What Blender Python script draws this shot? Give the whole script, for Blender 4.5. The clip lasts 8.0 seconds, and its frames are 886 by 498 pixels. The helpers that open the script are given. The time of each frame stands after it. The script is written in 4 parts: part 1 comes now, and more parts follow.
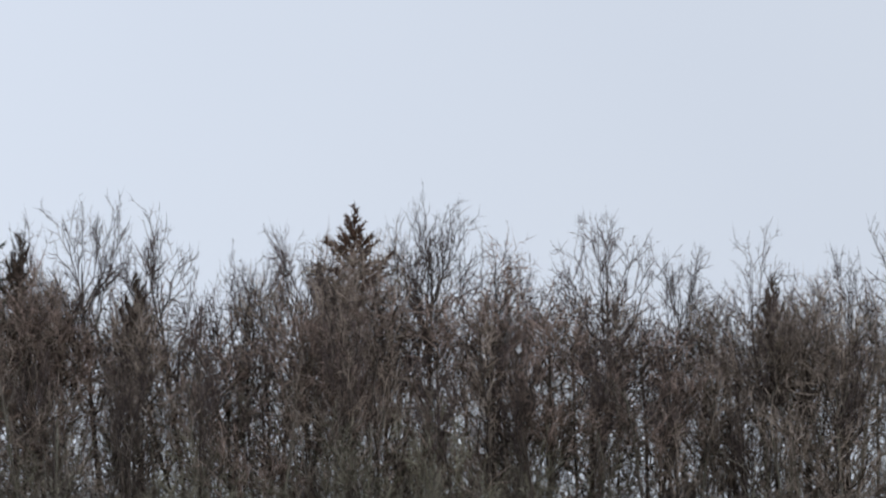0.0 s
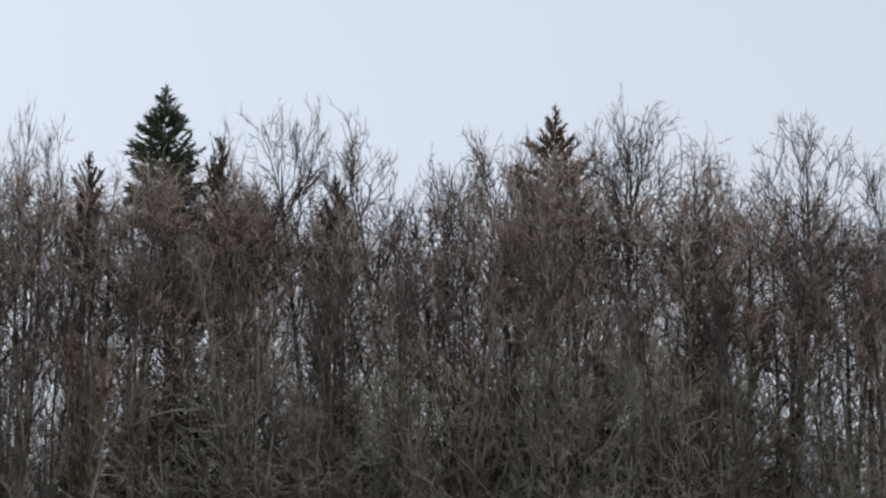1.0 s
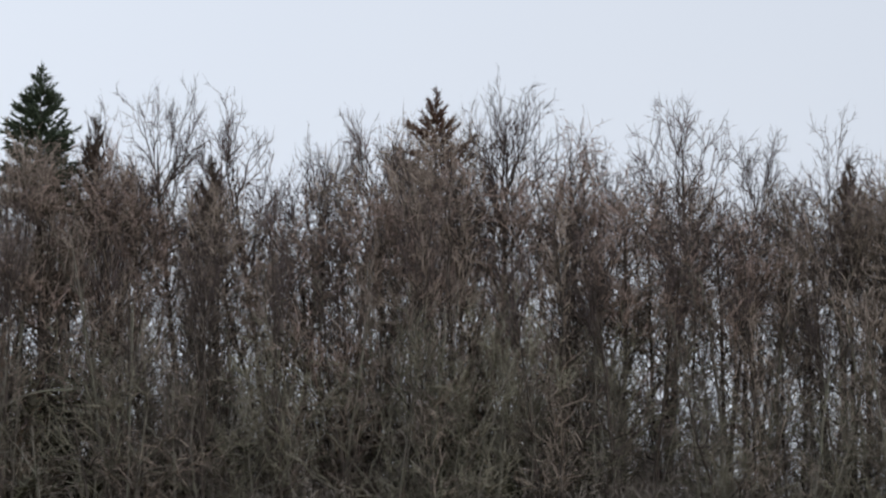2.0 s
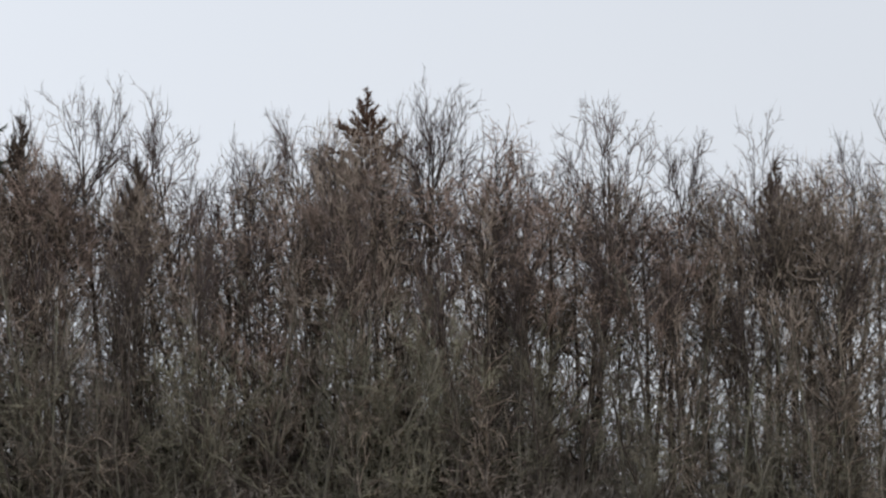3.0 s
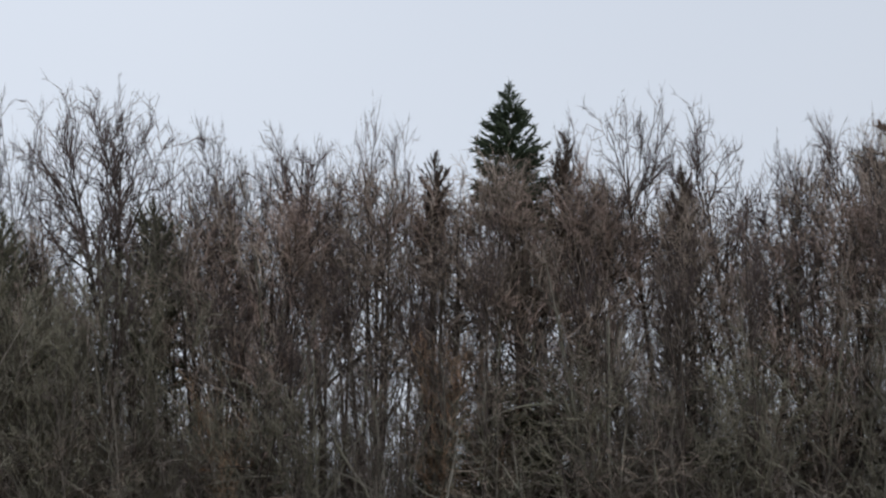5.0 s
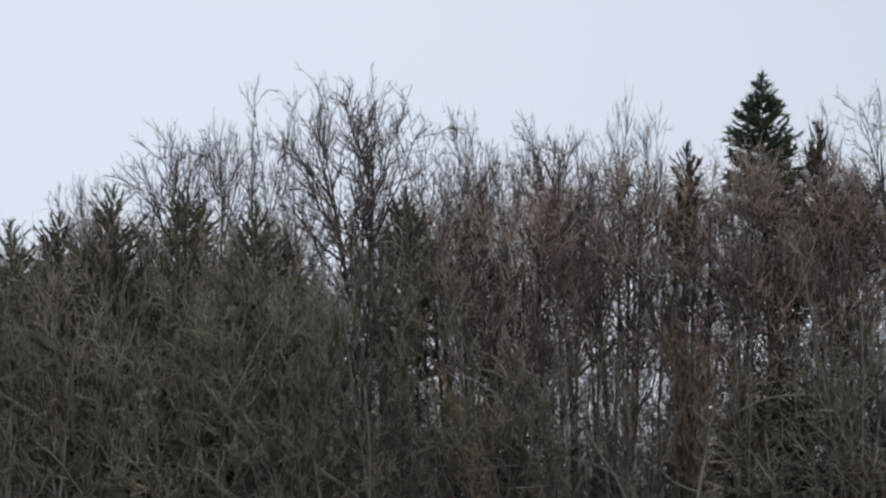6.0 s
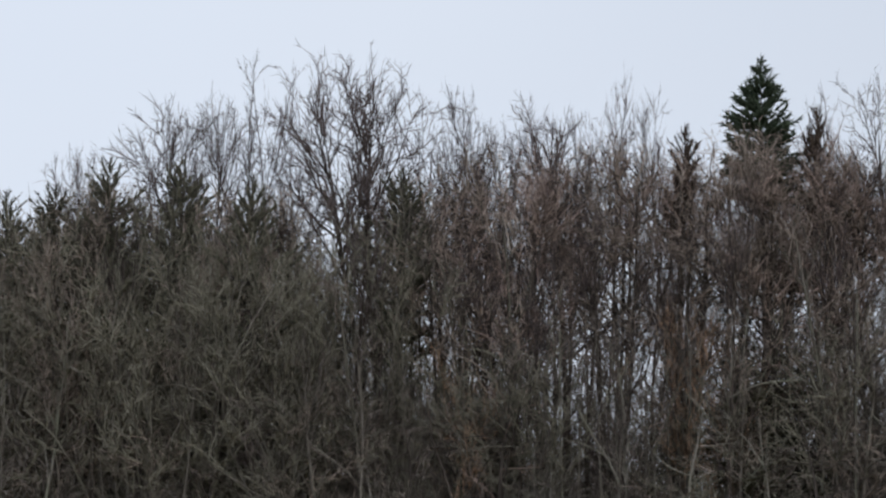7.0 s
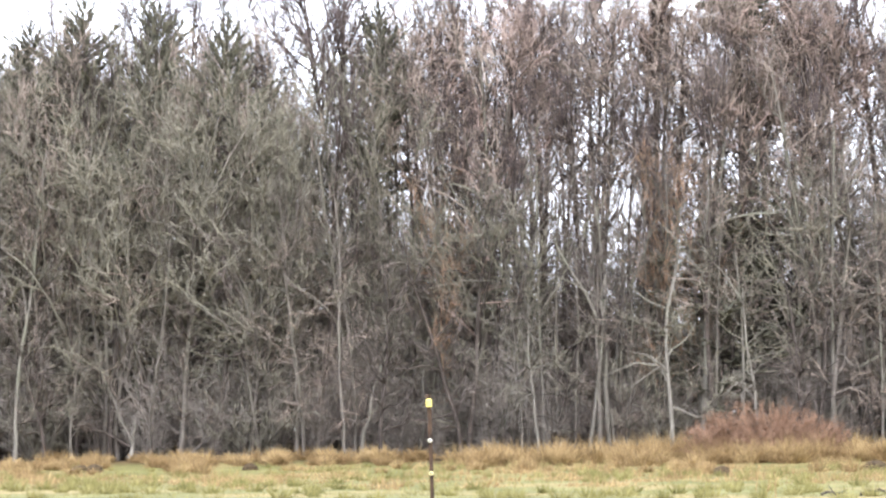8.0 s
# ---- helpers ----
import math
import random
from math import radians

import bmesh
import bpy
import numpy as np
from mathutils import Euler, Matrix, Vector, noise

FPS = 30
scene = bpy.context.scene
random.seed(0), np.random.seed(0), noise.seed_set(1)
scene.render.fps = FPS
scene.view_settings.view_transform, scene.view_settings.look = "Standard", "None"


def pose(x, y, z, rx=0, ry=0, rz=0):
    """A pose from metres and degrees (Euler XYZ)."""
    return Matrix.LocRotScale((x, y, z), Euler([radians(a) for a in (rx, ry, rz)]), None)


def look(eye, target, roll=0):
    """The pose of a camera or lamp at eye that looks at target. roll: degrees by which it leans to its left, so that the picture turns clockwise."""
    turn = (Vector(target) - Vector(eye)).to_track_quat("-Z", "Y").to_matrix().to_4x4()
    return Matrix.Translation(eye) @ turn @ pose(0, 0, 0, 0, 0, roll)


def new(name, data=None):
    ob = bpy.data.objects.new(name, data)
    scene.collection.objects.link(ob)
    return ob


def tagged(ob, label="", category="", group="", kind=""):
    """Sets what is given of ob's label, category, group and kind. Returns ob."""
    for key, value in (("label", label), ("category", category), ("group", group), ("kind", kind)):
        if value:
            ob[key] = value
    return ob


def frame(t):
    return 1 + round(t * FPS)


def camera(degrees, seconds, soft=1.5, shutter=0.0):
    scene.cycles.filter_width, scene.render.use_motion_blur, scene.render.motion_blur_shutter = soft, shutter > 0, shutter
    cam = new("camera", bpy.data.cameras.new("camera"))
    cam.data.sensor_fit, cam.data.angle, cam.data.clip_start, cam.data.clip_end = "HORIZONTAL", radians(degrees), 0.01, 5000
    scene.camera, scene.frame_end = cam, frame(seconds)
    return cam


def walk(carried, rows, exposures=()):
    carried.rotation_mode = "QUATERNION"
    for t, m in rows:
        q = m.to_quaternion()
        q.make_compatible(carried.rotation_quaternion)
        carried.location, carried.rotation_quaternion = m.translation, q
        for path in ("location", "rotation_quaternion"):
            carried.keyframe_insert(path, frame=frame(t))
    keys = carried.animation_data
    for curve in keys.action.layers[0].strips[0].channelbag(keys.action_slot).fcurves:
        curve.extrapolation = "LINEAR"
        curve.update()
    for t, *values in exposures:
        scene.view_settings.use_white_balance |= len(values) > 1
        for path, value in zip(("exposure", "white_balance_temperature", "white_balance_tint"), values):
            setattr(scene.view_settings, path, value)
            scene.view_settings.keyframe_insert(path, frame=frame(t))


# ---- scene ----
# A telephoto view across a wet meadow to a bare winter wood; the camera turns by hand where it stands.
cam = camera(15.0, 8.0, soft=2.35)
EYE, LEAN = 1.5, 0.6
# seconds, sideways sway, yaw, pitch, lean
ROWS = [
    (0.0, -0.677, -6.351, 8.024, -0.11),
    (0.1, -0.657, -5.726, 7.806, -0.11),
    (0.2, -0.632, -5.107, 7.581, -0.11),
    (0.3, -0.603, -4.496, 7.374, -0.11),
    (0.4, -0.570, -3.908, 7.197, -0.11),
    (0.5, -0.532, -3.343, 7.035, -0.12),
    (0.6, -0.490, -2.916, 6.835, -0.13),
    (0.7, -0.446, -2.643, 6.664, -0.15),
    (0.8, -0.400, -2.549, 6.526, -0.17),
    (0.9, -0.354, -2.609, 6.423, -0.19),
    (1.0, -0.308, -2.782, 6.348, -0.21),
    (1.1, -0.263, -3.045, 6.266, -0.24),
    (1.2, -0.217, -3.297, 6.202, -0.27),
    (1.3, -0.169, -3.521, 6.162, -0.31),
    (1.4, -0.117, -3.731, 6.134, -0.33),
    (1.5, -0.061, -3.922, 6.090, -0.35),
    (1.6, 0.001, -4.107, 6.072, -0.36),
    (1.7, 0.068, -4.266, 6.044, -0.36),
    (2.8, 0.908, -5.389, 6.064, -0.33),
    (2.9, 0.965, -5.493, 6.062, -0.33),
    (3.0, 1.011, -5.604, 6.056, -0.32),
    (3.1, 1.042, -5.701, 6.063, -0.31),
    (3.2, 1.061, -5.790, 6.075, -0.30),
    (3.3, 1.066, -5.884, 6.096, -0.30),
    (3.4, 1.061, -5.959, 6.136, -0.29),
    (3.5, 1.047, -5.990, 6.205, -0.28),
    (3.6, 1.026, -6.018, 6.304, -0.27),
    (3.7, 0.999, -6.040, 6.402, -0.27),
    (3.8, 0.968, -6.056, 6.491, -0.26),
    (3.9, 0.932, -6.070, 6.574, -0.25),
    (4.0, 0.893, -6.094, 6.662, -0.23),
    (4.1, 0.852, -5.946, 6.690, -0.19),
    (4.2, 0.811, -5.774, 6.680, -0.12),
    (5.3, 0.441, 6.397, 6.203, 1.33),
    (5.4, 0.416, 6.782, 6.365, 1.33),
    (5.5, 0.391, 7.077, 6.465, 1.25),
    (5.6, 0.365, 7.246, 6.514, 1.13),
    (5.7, 0.337, 7.380, 6.488, 0.97),
    (5.8, 0.307, 7.497, 6.409, 0.80),
    (5.9, 0.275, 7.606, 6.283, 0.64),
    (6.0, 0.239, 7.722, 6.140, 0.48),
    (6.1, 0.201, 7.814, 6.077, 0.34),
    (6.2, 0.161, 7.901, 6.054, 0.21),
    (6.3, 0.119, 7.950, 6.049, 0.08),
    (6.4, 0.075, 7.965, 5.998, -0.04),
    (6.5, 0.031, 7.940, 5.889, -0.15),
    (6.6, -0.012, 7.923, 5.871, -0.25),
    (6.7, -0.055, 7.920, 5.864, -0.35),
    (6.8, -0.096, 7.896, 5.832, -0.44),
    (6.9, -0.134, 7.755, 5.802, -0.51),
    (7.0, -0.168, 7.478, 5.790, -0.55),
    (7.1, -0.199, 7.293, 5.741, -0.54),
    (7.2, -0.226, 7.037, 5.652, -0.50),
    (7.3, -0.250, 6.736, 5.478, -0.45),
    (7.4, -0.271, 6.580, 5.194, -0.39),
    (7.5, -0.289, 6.638, 4.817, -0.33),
    (7.6, -0.304, 6.679, 4.507, -0.28),
    (7.7, -0.317, 6.735, 4.188, -0.23),
    (7.8, -0.327, 6.800, 3.797, -0.19),
    (7.9, -0.336, 6.876, 3.385, -0.16),
    (8.0, -0.343, 6.984, 2.980, -0.13),
]
# seconds, stops, kelvin, tint
EXPOSURES = [
    (0.0, 0.06, 6500, 10), (1.5, 0.13, 6550, 10), (3.0, 0.18, 6900, 10), (3.5, 0.05, 6950, 10), (4.0, -0.13, 6900, 10),
    (5.5, 0.0, 6500, 10), (7.0, 0.0, 6500, 10), (7.3, 0.65, 6400, 12), (7.5, 1.5, 6350, 13), (7.7, 1.9, 6450, 13), (8.0, 2.24, 6600, 13),
]
walk(cam, [(t, pose(0, 0, EYE, 0, LEAN, 0) @ pose(x, 0, 0, 90 + pitch, 0, yaw) @ pose(0, 0, 0, 0, 0, -lean))
           for t, x, yaw, pitch, lean in ROWS], EXPOSURES)

# ---- overcast daylight ----
SUN_UP, SUN_ROUND = 55.0, 150.0
world = bpy.data.worlds.new("overcast_sky")
scene.world = world
world.use_nodes = True
wn, wl = world.node_tree.nodes, world.node_tree.links
wn.clear()
sky = wn.new("ShaderNodeTexSky")
sky.sky_type, sky.sun_disc = "NISHITA", False
sky.sun_elevation, sky.sun_rotation = radians(SUN_UP), radians(SUN_ROUND)
sky.dust_density = 3.0
clear = wn.new("ShaderNodeVectorMath")
clear.operation = "SCALE"
clear.inputs["Scale"].default_value = 0.1
where = wn.new("ShaderNodeTexCoord")
cloud = wn.new("ShaderNodeTexNoise")
cloud.inputs["Scale"].default_value, cloud.inputs["Detail"].default_value = 2.2, 3.0
grey = wn.new("ShaderNodeValToRGB")
grey.color_ramp.elements[0].position, grey.color_ramp.elements[1].position = 0.3, 0.7
grey.color_ramp.elements[0].color = (0.70, 0.765, 0.88, 1)
grey.color_ramp.elements[1].color = (0.78, 0.84, 0.94, 1)
cover = wn.new("ShaderNodeMix")
cover.data_type = "RGBA"
cover.inputs["Factor"].default_value = 0.9
back = wn.new("ShaderNodeBackground")
out = wn.new("ShaderNodeOutputWorld")
wl.new(where.outputs["Generated"], cloud.inputs["Vector"])
wl.new(cloud.outputs["Fac"], grey.inputs["Fac"])
wl.new(sky.outputs["Color"], clear.inputs[0])
wl.new(clear.outputs["Vector"], cover.inputs["A"])
wl.new(grey.outputs["Color"], cover.inputs["B"])
side = wn.new("ShaderNodeSeparateXYZ")
thin = wn.new("ShaderNodeMapRange")
thin.interpolation_type = "SMOOTHSTEP"
thin.inputs["From Min"].default_value, thin.inputs["From Max"].default_value = -0.32, 0.36
thin.inputs["To Min"].default_value, thin.inputs["To Max"].default_value = 1.06, 0.87
tone = wn.new("ShaderNodeVectorMath")
tone.operation = "SCALE"
wl.new(where.outputs["Generated"], side.inputs["Vector"])
wl.new(side.outputs["X"], thin.inputs["Value"])
wl.new(cover.outputs["Result"], tone.inputs[0])
wl.new(thin.outputs["Result"], tone.inputs["Scale"])
wl.new(tone.outputs["Vector"], back.inputs["Color"])
wl.new(back.outputs["Background"], out.inputs["Surface"])

sun = new("sun", bpy.data.lights.new("sun", "SUN"))
sun.data.energy, sun.data.angle, sun.data.color = 0.6, radians(40), (1.0, 0.96, 0.9)
sun.matrix_world = look((0, 0, 60), Vector((0, 0, 60)) - Vector((
    math.sin(radians(SUN_ROUND)) * math.cos(radians(SUN_UP)),
    math.cos(radians(SUN_ROUND)) * math.cos(radians(SUN_UP)), math.sin(radians(SUN_UP)))))


# ---- materials ----
def surface(name, low, high, scale=(8, 8, 2), rough=0.9, patches=None, patch_scale=0.6, bump=0.3,
            by_piece=0.25, by_object=0.2):
    """Grain between two colours, larger patches of a third, and a shift of value from piece to piece and thing to thing."""
    m = bpy.data.materials.new(name)
    m.use_nodes = True
    n, l = m.node_tree.nodes, m.node_tree.links
    body = n["Principled BSDF"]
    body.inputs["Roughness"].default_value = rough
    body.inputs["Specular IOR Level"].default_value = 0.2
    at = n.new("ShaderNodeTexCoord")
    stretch = n.new("ShaderNodeMapping")
    stretch.inputs["Scale"].default_value = scale
    grain = n.new("ShaderNodeTexNoise")
    grain.inputs["Scale"].default_value, grain.inputs["Detail"].default_value = 1.0, 5.0
    ramp = n.new("ShaderNodeValToRGB")
    ramp.color_ramp.elements[0].position, ramp.color_ramp.elements[1].position = 0.34, 0.66
    ramp.color_ramp.elements[0].color, ramp.color_ramp.elements[1].color = (*low, 1), (*high, 1)
    l.new(at.outputs["Object"], stretch.inputs["Vector"])
    l.new(stretch.outputs["Vector"], grain.inputs["Vector"])
    l.new(grain.outputs["Fac"], ramp.inputs["Fac"])
    colour = ramp.outputs["Color"]
    if patches:
        wide = n.new("ShaderNodeTexNoise")
        wide.inputs["Scale"].default_value, wide.inputs["Detail"].default_value = patch_scale, 4.0
        edge = n.new("ShaderNodeMapRange")
        edge.inputs["From Min"].default_value, edge.inputs["From Max"].default_value = 0.47, 0.6
        mix = n.new("ShaderNodeMix")
        mix.data_type = "RGBA"
        mix.inputs["B"].default_value = (*patches, 1)
        l.new(at.outputs["Object"], wide.inputs["Vector"])
        l.new(wide.outputs["Fac"], edge.inputs["Value"])
        l.new(edge.outputs["Result"], mix.inputs["Factor"])
        l.new(colour, mix.inputs["A"])
        colour = mix.outputs["Result"]
    for node, socket, amount in (("ShaderNodeNewGeometry", "Random Per Island", by_piece),
                                 ("ShaderNodeObjectInfo", "Random", by_object)):
        if amount:
            pick = n.new(node)
            span = n.new("ShaderNodeMapRange")
            span.inputs["To Min"].default_value, span.inputs["To Max"].default_value = 1 - amount, 1 + amount
            hue = n.new("ShaderNodeHueSaturation")
            l.new(pick.outputs[socket], span.inputs["Value"])
            l.new(span.outputs["Result"], hue.inputs["Value"])
            l.new(colour, hue.inputs["Color"])
            colour = hue.outputs["Color"]
    l.new(colour, body.inputs["Base Color"])
    if bump:
        relief = n.new("ShaderNodeBump")
        relief.inputs["Strength"].default_value, relief.inputs["Distance"].default_value = bump, 0.02
        l.new(grain.outputs["Fac"], relief.inputs["Height"])
        l.new(relief.outputs["Normal"], body.inputs["Normal"])
    return m


BARK = surface("grey_bark", (0.095, 0.083, 0.073), (0.22, 0.194, 0.17), (9, 9, 1.5), patches=(0.175, 0.165, 0.135))
PALE_BARK = surface("pale_bark", (0.15, 0.136, 0.118), (0.28, 0.258, 0.226), (9, 9, 1.5), patches=(0.215, 0.213, 0.168))
DARK_BARK = surface("dark_bark", (0.037, 0.030, 0.027), (0.116, 0.095, 0.083), (9, 9, 1.5))
TWIG_GREY = surface("grey_twigs", (0.094, 0.077, 0.069), (0.194, 0.163, 0.148), (2, 2, 2), bump=0, by_piece=0.62)
TWIG_MAUVE = surface("mauve_twigs", (0.072, 0.056, 0.055), (0.148, 0.118, 0.114), (2, 2, 2), bump=0, by_piece=0.5)
TWIG_BROWN = surface("brown_twigs", (0.204, 0.165, 0.141), (0.367, 0.300, 0.256), (2, 2, 2), bump=0, by_piece=0.62)
TWIG_RED = surface("reddish_twigs", (0.218, 0.163, 0.141), (0.389, 0.294, 0.256), (2, 2, 2), bump=0, by_piece=0.62)
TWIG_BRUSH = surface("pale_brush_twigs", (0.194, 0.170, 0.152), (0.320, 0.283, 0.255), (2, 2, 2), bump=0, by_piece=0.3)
TWIG_RUST = surface("rusty_twigs", (0.231, 0.145, 0.097), (0.399, 0.260, 0.175), (2, 2, 2), bump=0, by_piece=0.65)
TWIG_MOSS = surface("lichened_twigs", (0.175, 0.163, 0.128), (0.295, 0.275, 0.216), (2, 2, 2), bump=0, by_piece=0.3)
TWIG_BUSH = surface("bush_twigs", (0.200, 0.118, 0.080), (0.326, 0.205, 0.142), (2, 2, 2), bump=0, by_piece=0.3)
NEEDLE = surface("green_needles", (0.024, 0.036, 0.023), (0.06, 0.077, 0.047), (3, 3, 3), bump=0, by_piece=0.35)
NEEDLE_BROWN = surface("brown_needles", (0.046, 0.034, 0.027), (0.092, 0.068, 0.053), (3, 3, 3), bump=0, by_piece=0.35)
NEEDLE_CONE = surface("cone_laden_needles", (0.06, 0.036, 0.026), (0.118, 0.072, 0.05), (3, 3, 3), bump=0, by_piece=0.35)
NEEDLE_OLIVE = surface("olive_needles", (0.050, 0.050, 0.038), (0.122, 0.114, 0.083), (3, 3, 3), bump=0, by_piece=0.35)
STRAW = surface("dry_straw", (0.21, 0.132, 0.06), (0.45, 0.325, 0.165), (1.2, 1.2, 1), bump=0, by_piece=0.4)
GRASS = surface("meadow_grass", (0.135, 0.127, 0.042), (0.27, 0.242, 0.096), (0.8, 0.8, 1), bump=0, by_piece=0.35)


def ground_material():
    m = surface("wet_meadow", (0.105, 0.108, 0.037), (0.205, 0.196, 0.077), (0.35, 0.35, 1), patches=(0.24, 0.19, 0.085),
                patch_scale=0.22, by_piece=0, by_object=0)
    n, l = m.node_tree.nodes, m.node_tree.links
    body = n["Principled BSDF"]
    meadow = body.inputs["Base Color"].links[0].from_socket
    at = n.new("ShaderNodeTexCoord")
    part_of = n.new("ShaderNodeSeparateXYZ")
    litter = n.new("ShaderNodeTexNoise")
    litter.inputs["Scale"].default_value, litter.inputs["Detail"].default_value = 3.0, 6.0
    ramp = n.new("ShaderNodeValToRGB")
    ramp.color_ramp.elements[0].color, ramp.color_ramp.elements[1].color = (0.05, 0.035, 0.02, 1), (0.20, 0.13, 0.075, 1)
    edge = n.new("ShaderNodeMapRange")
    edge.inputs["From Min"].default_value, edge.inputs["From Max"].default_value = 123.0, 126.0
    mix = n.new("ShaderNodeMix")
    mix.data_type = "RGBA"
    l.new(at.outputs["Object"], part_of.inputs["Vector"])
    l.new(at.outputs["Object"], litter.inputs["Vector"])
    l.new(litter.outputs["Fac"], ramp.inputs["Fac"])
    l.new(part_of.outputs["Y"], edge.inputs["Value"])
    l.new(edge.outputs["Result"], mix.inputs["Factor"])
    l.new(meadow, mix.inputs["A"])
    l.new(ramp.outputs["Color"], mix.inputs["B"])
    fine = n.new("ShaderNodeTexNoise")
    fine.inputs["Scale"].default_value, fine.inputs["Detail"].default_value = 14.0, 6.0
    span = n.new("ShaderNodeMapRange")
    span.inputs["From Min"].default_value, span.inputs["From Max"].default_value = 0.3, 0.7
    span.inputs["To Min"].default_value, span.inputs["To Max"].default_value = 0.7, 1.3
    tone = n.new("ShaderNodeHueSaturation")
    l.new(at.outputs["Object"], fine.inputs["Vector"])
    l.new(fine.outputs["Fac"], span.inputs["Value"])
    l.new(span.outputs["Result"], tone.inputs["Value"])
    l.new(mix.outputs["Result"], tone.inputs["Color"])
    l.new(tone.outputs["Color"], body.inputs["Base Color"])
    return m


# ---- mesh helpers ----
def mesh_of(name, verts, faces, material):
    """One mesh from an array of points and arrays of three- or four-cornered faces."""
    me = bpy.data.meshes.new(name)
    loops = np.concatenate([f.ravel() for f in faces])
    sizes = np.concatenate([np.full(len(f), f.shape[1]) for f in faces])
    me.vertices.add(len(verts))
    me.vertices.foreach_set("co", np.asarray(verts, dtype=np.float32).ravel())
    me.loops.add(len(loops))
    me.loops.foreach_set("vertex_index", loops.astype(np.int32))
    me.polygons.add(len(sizes))
    me.polygons.foreach_set("loop_start", np.concatenate([[0], np.cumsum(sizes)[:-1]]).astype(np.int32))
    me.update(calc_edges=True)
    me.materials.append(material)
    return me


def unit(v):
    return v / np.maximum(np.linalg.norm(v, axis=-1, keepdims=True), 1e-9)


def tubes(sets):
    """Points and faces of round, tapering limbs. sets: (points n x k x 3, radii n x k, sides); the ends close in a tip."""
    verts, quads, tris, base = [], [], [], 0
    for pts, rad, sides in sets:
        n, k, _ = pts.shape
        tangent = unit(np.gradient(pts, axis=1))
        helper = np.where(np.abs(tangent[..., 2:3]) > 0.8, [1.0, 0, 0], [0, 0, 1.0])
        a = unit(np.cross(tangent, helper))
        b = np.cross(tangent, a)
        turn = np.arange(sides) * 2 * np.pi / sides
        ring = pts[:, :-1, None] + rad[:, :-1, None, None] * (
            np.cos(turn)[None, None, :, None] * a[:, :-1, None] + np.sin(turn)[None, None, :, None] * b[:, :-1, None])
        rings = (k - 1) * sides
        per = rings + 1
        block = np.concatenate([ring.reshape(n, rings, 3), pts[:, -1:]], axis=1)
        verts.append(block.reshape(-1, 3))
        start = base + np.arange(n) * per
        s, nxt = np.arange(sides), (np.arange(sides) + 1) % sides
        for i in range(k - 2):
            q = np.stack([i * sides + s, i * sides + nxt, (i + 1) * sides + nxt, (i + 1) * sides + s], -1)
            quads.append((start[:, None, None] + q).reshape(-1, 4))
        t = np.stack([(k - 2) * sides + s, (k - 2) * sides + nxt, np.full(sides, rings)], -1)
        tris.append((start[:, None, None] + t).reshape(-1, 3))
        base += n * per
    faces = ([np.concatenate(quads)] if quads else []) + [np.concatenate(tris)]
    return np.concatenate(verts), faces


def grow(rng, start, way, length, r0, r1, k, wander, lift):
    """Limbs that wander and turn up towards the light."""
    n = len(start)
    pts = np.zeros((n, k, 3))
    pts[:, 0] = start
    d = unit(way)
    step = (np.asarray(length) / (k - 1))[:, None]
    for i in range(1, k):
        d = unit(d + rng.normal(0, wander, (n, 3)) + np.array([0, 0, lift]))
        pts[:, i] = pts[:, i - 1] + d * step
    s = np.linspace(0, 1, k)[None]
    return pts, np.asarray(r0)[:, None] * (1 - s) + np.asarray(r1)[:, None] * s


def spawn(rng, pts, rad, count, lo, hi, angle, spread, flat=0.0):
    """Where new limbs leave old ones: start, direction, the old radius there, and how far along it is."""
    n, k, _ = pts.shape
    weight = np.linalg.norm(pts[:, -1] - pts[:, 0], axis=1)
    who = rng.choice(n, count, p=weight / weight.sum())
    u = rng.uniform(lo, hi, count)
    at = u * (k - 1)
    i = np.minimum(at.astype(int), k - 2)
    f = (at - i)[:, None]
    start = pts[who, i] * (1 - f) + pts[who, i + 1] * f
    tangent = unit(pts[who, i + 1] - pts[who, i])
    side = unit(np.cross(tangent, rng.normal(0, 1, (count, 3)) * [1, 1, 1 - flat]))
    a = np.radians(rng.normal(angle, spread, count))[:, None]
    r = rad[who, i] * (1 - f[:, 0]) + rad[who, i + 1] * f[:, 0]
    return start, np.cos(a) * tangent + np.sin(a) * side, r, u


def part(name, data, parent, label=""):
    ob = new(name, data)
    ob.parent = parent
    if label:
        tagged(ob, label)
    return ob


def shape_of(wood, crown, limbs=()):
    """The true height and crown width of a grown tree and how far its top stands off its foot, with its two meshes."""
    co = np.zeros(len(crown.vertices) * 3, dtype=np.float32)
    crown.vertices.foreach_get("co", co)
    co = co.reshape(-1, 3)
    tall = float(np.quantile(co[:, 2], 0.998))
    top = co[co[:, 2] > tall * 0.75]
    off = top.mean(axis=0)
    wide = 2 * float(np.quantile(np.hypot(top[:, 0] - off[0], top[:, 1] - off[1]), 0.93))
    return tall, wide, (float(off[0]), float(off[1])), wood, crown, limbs


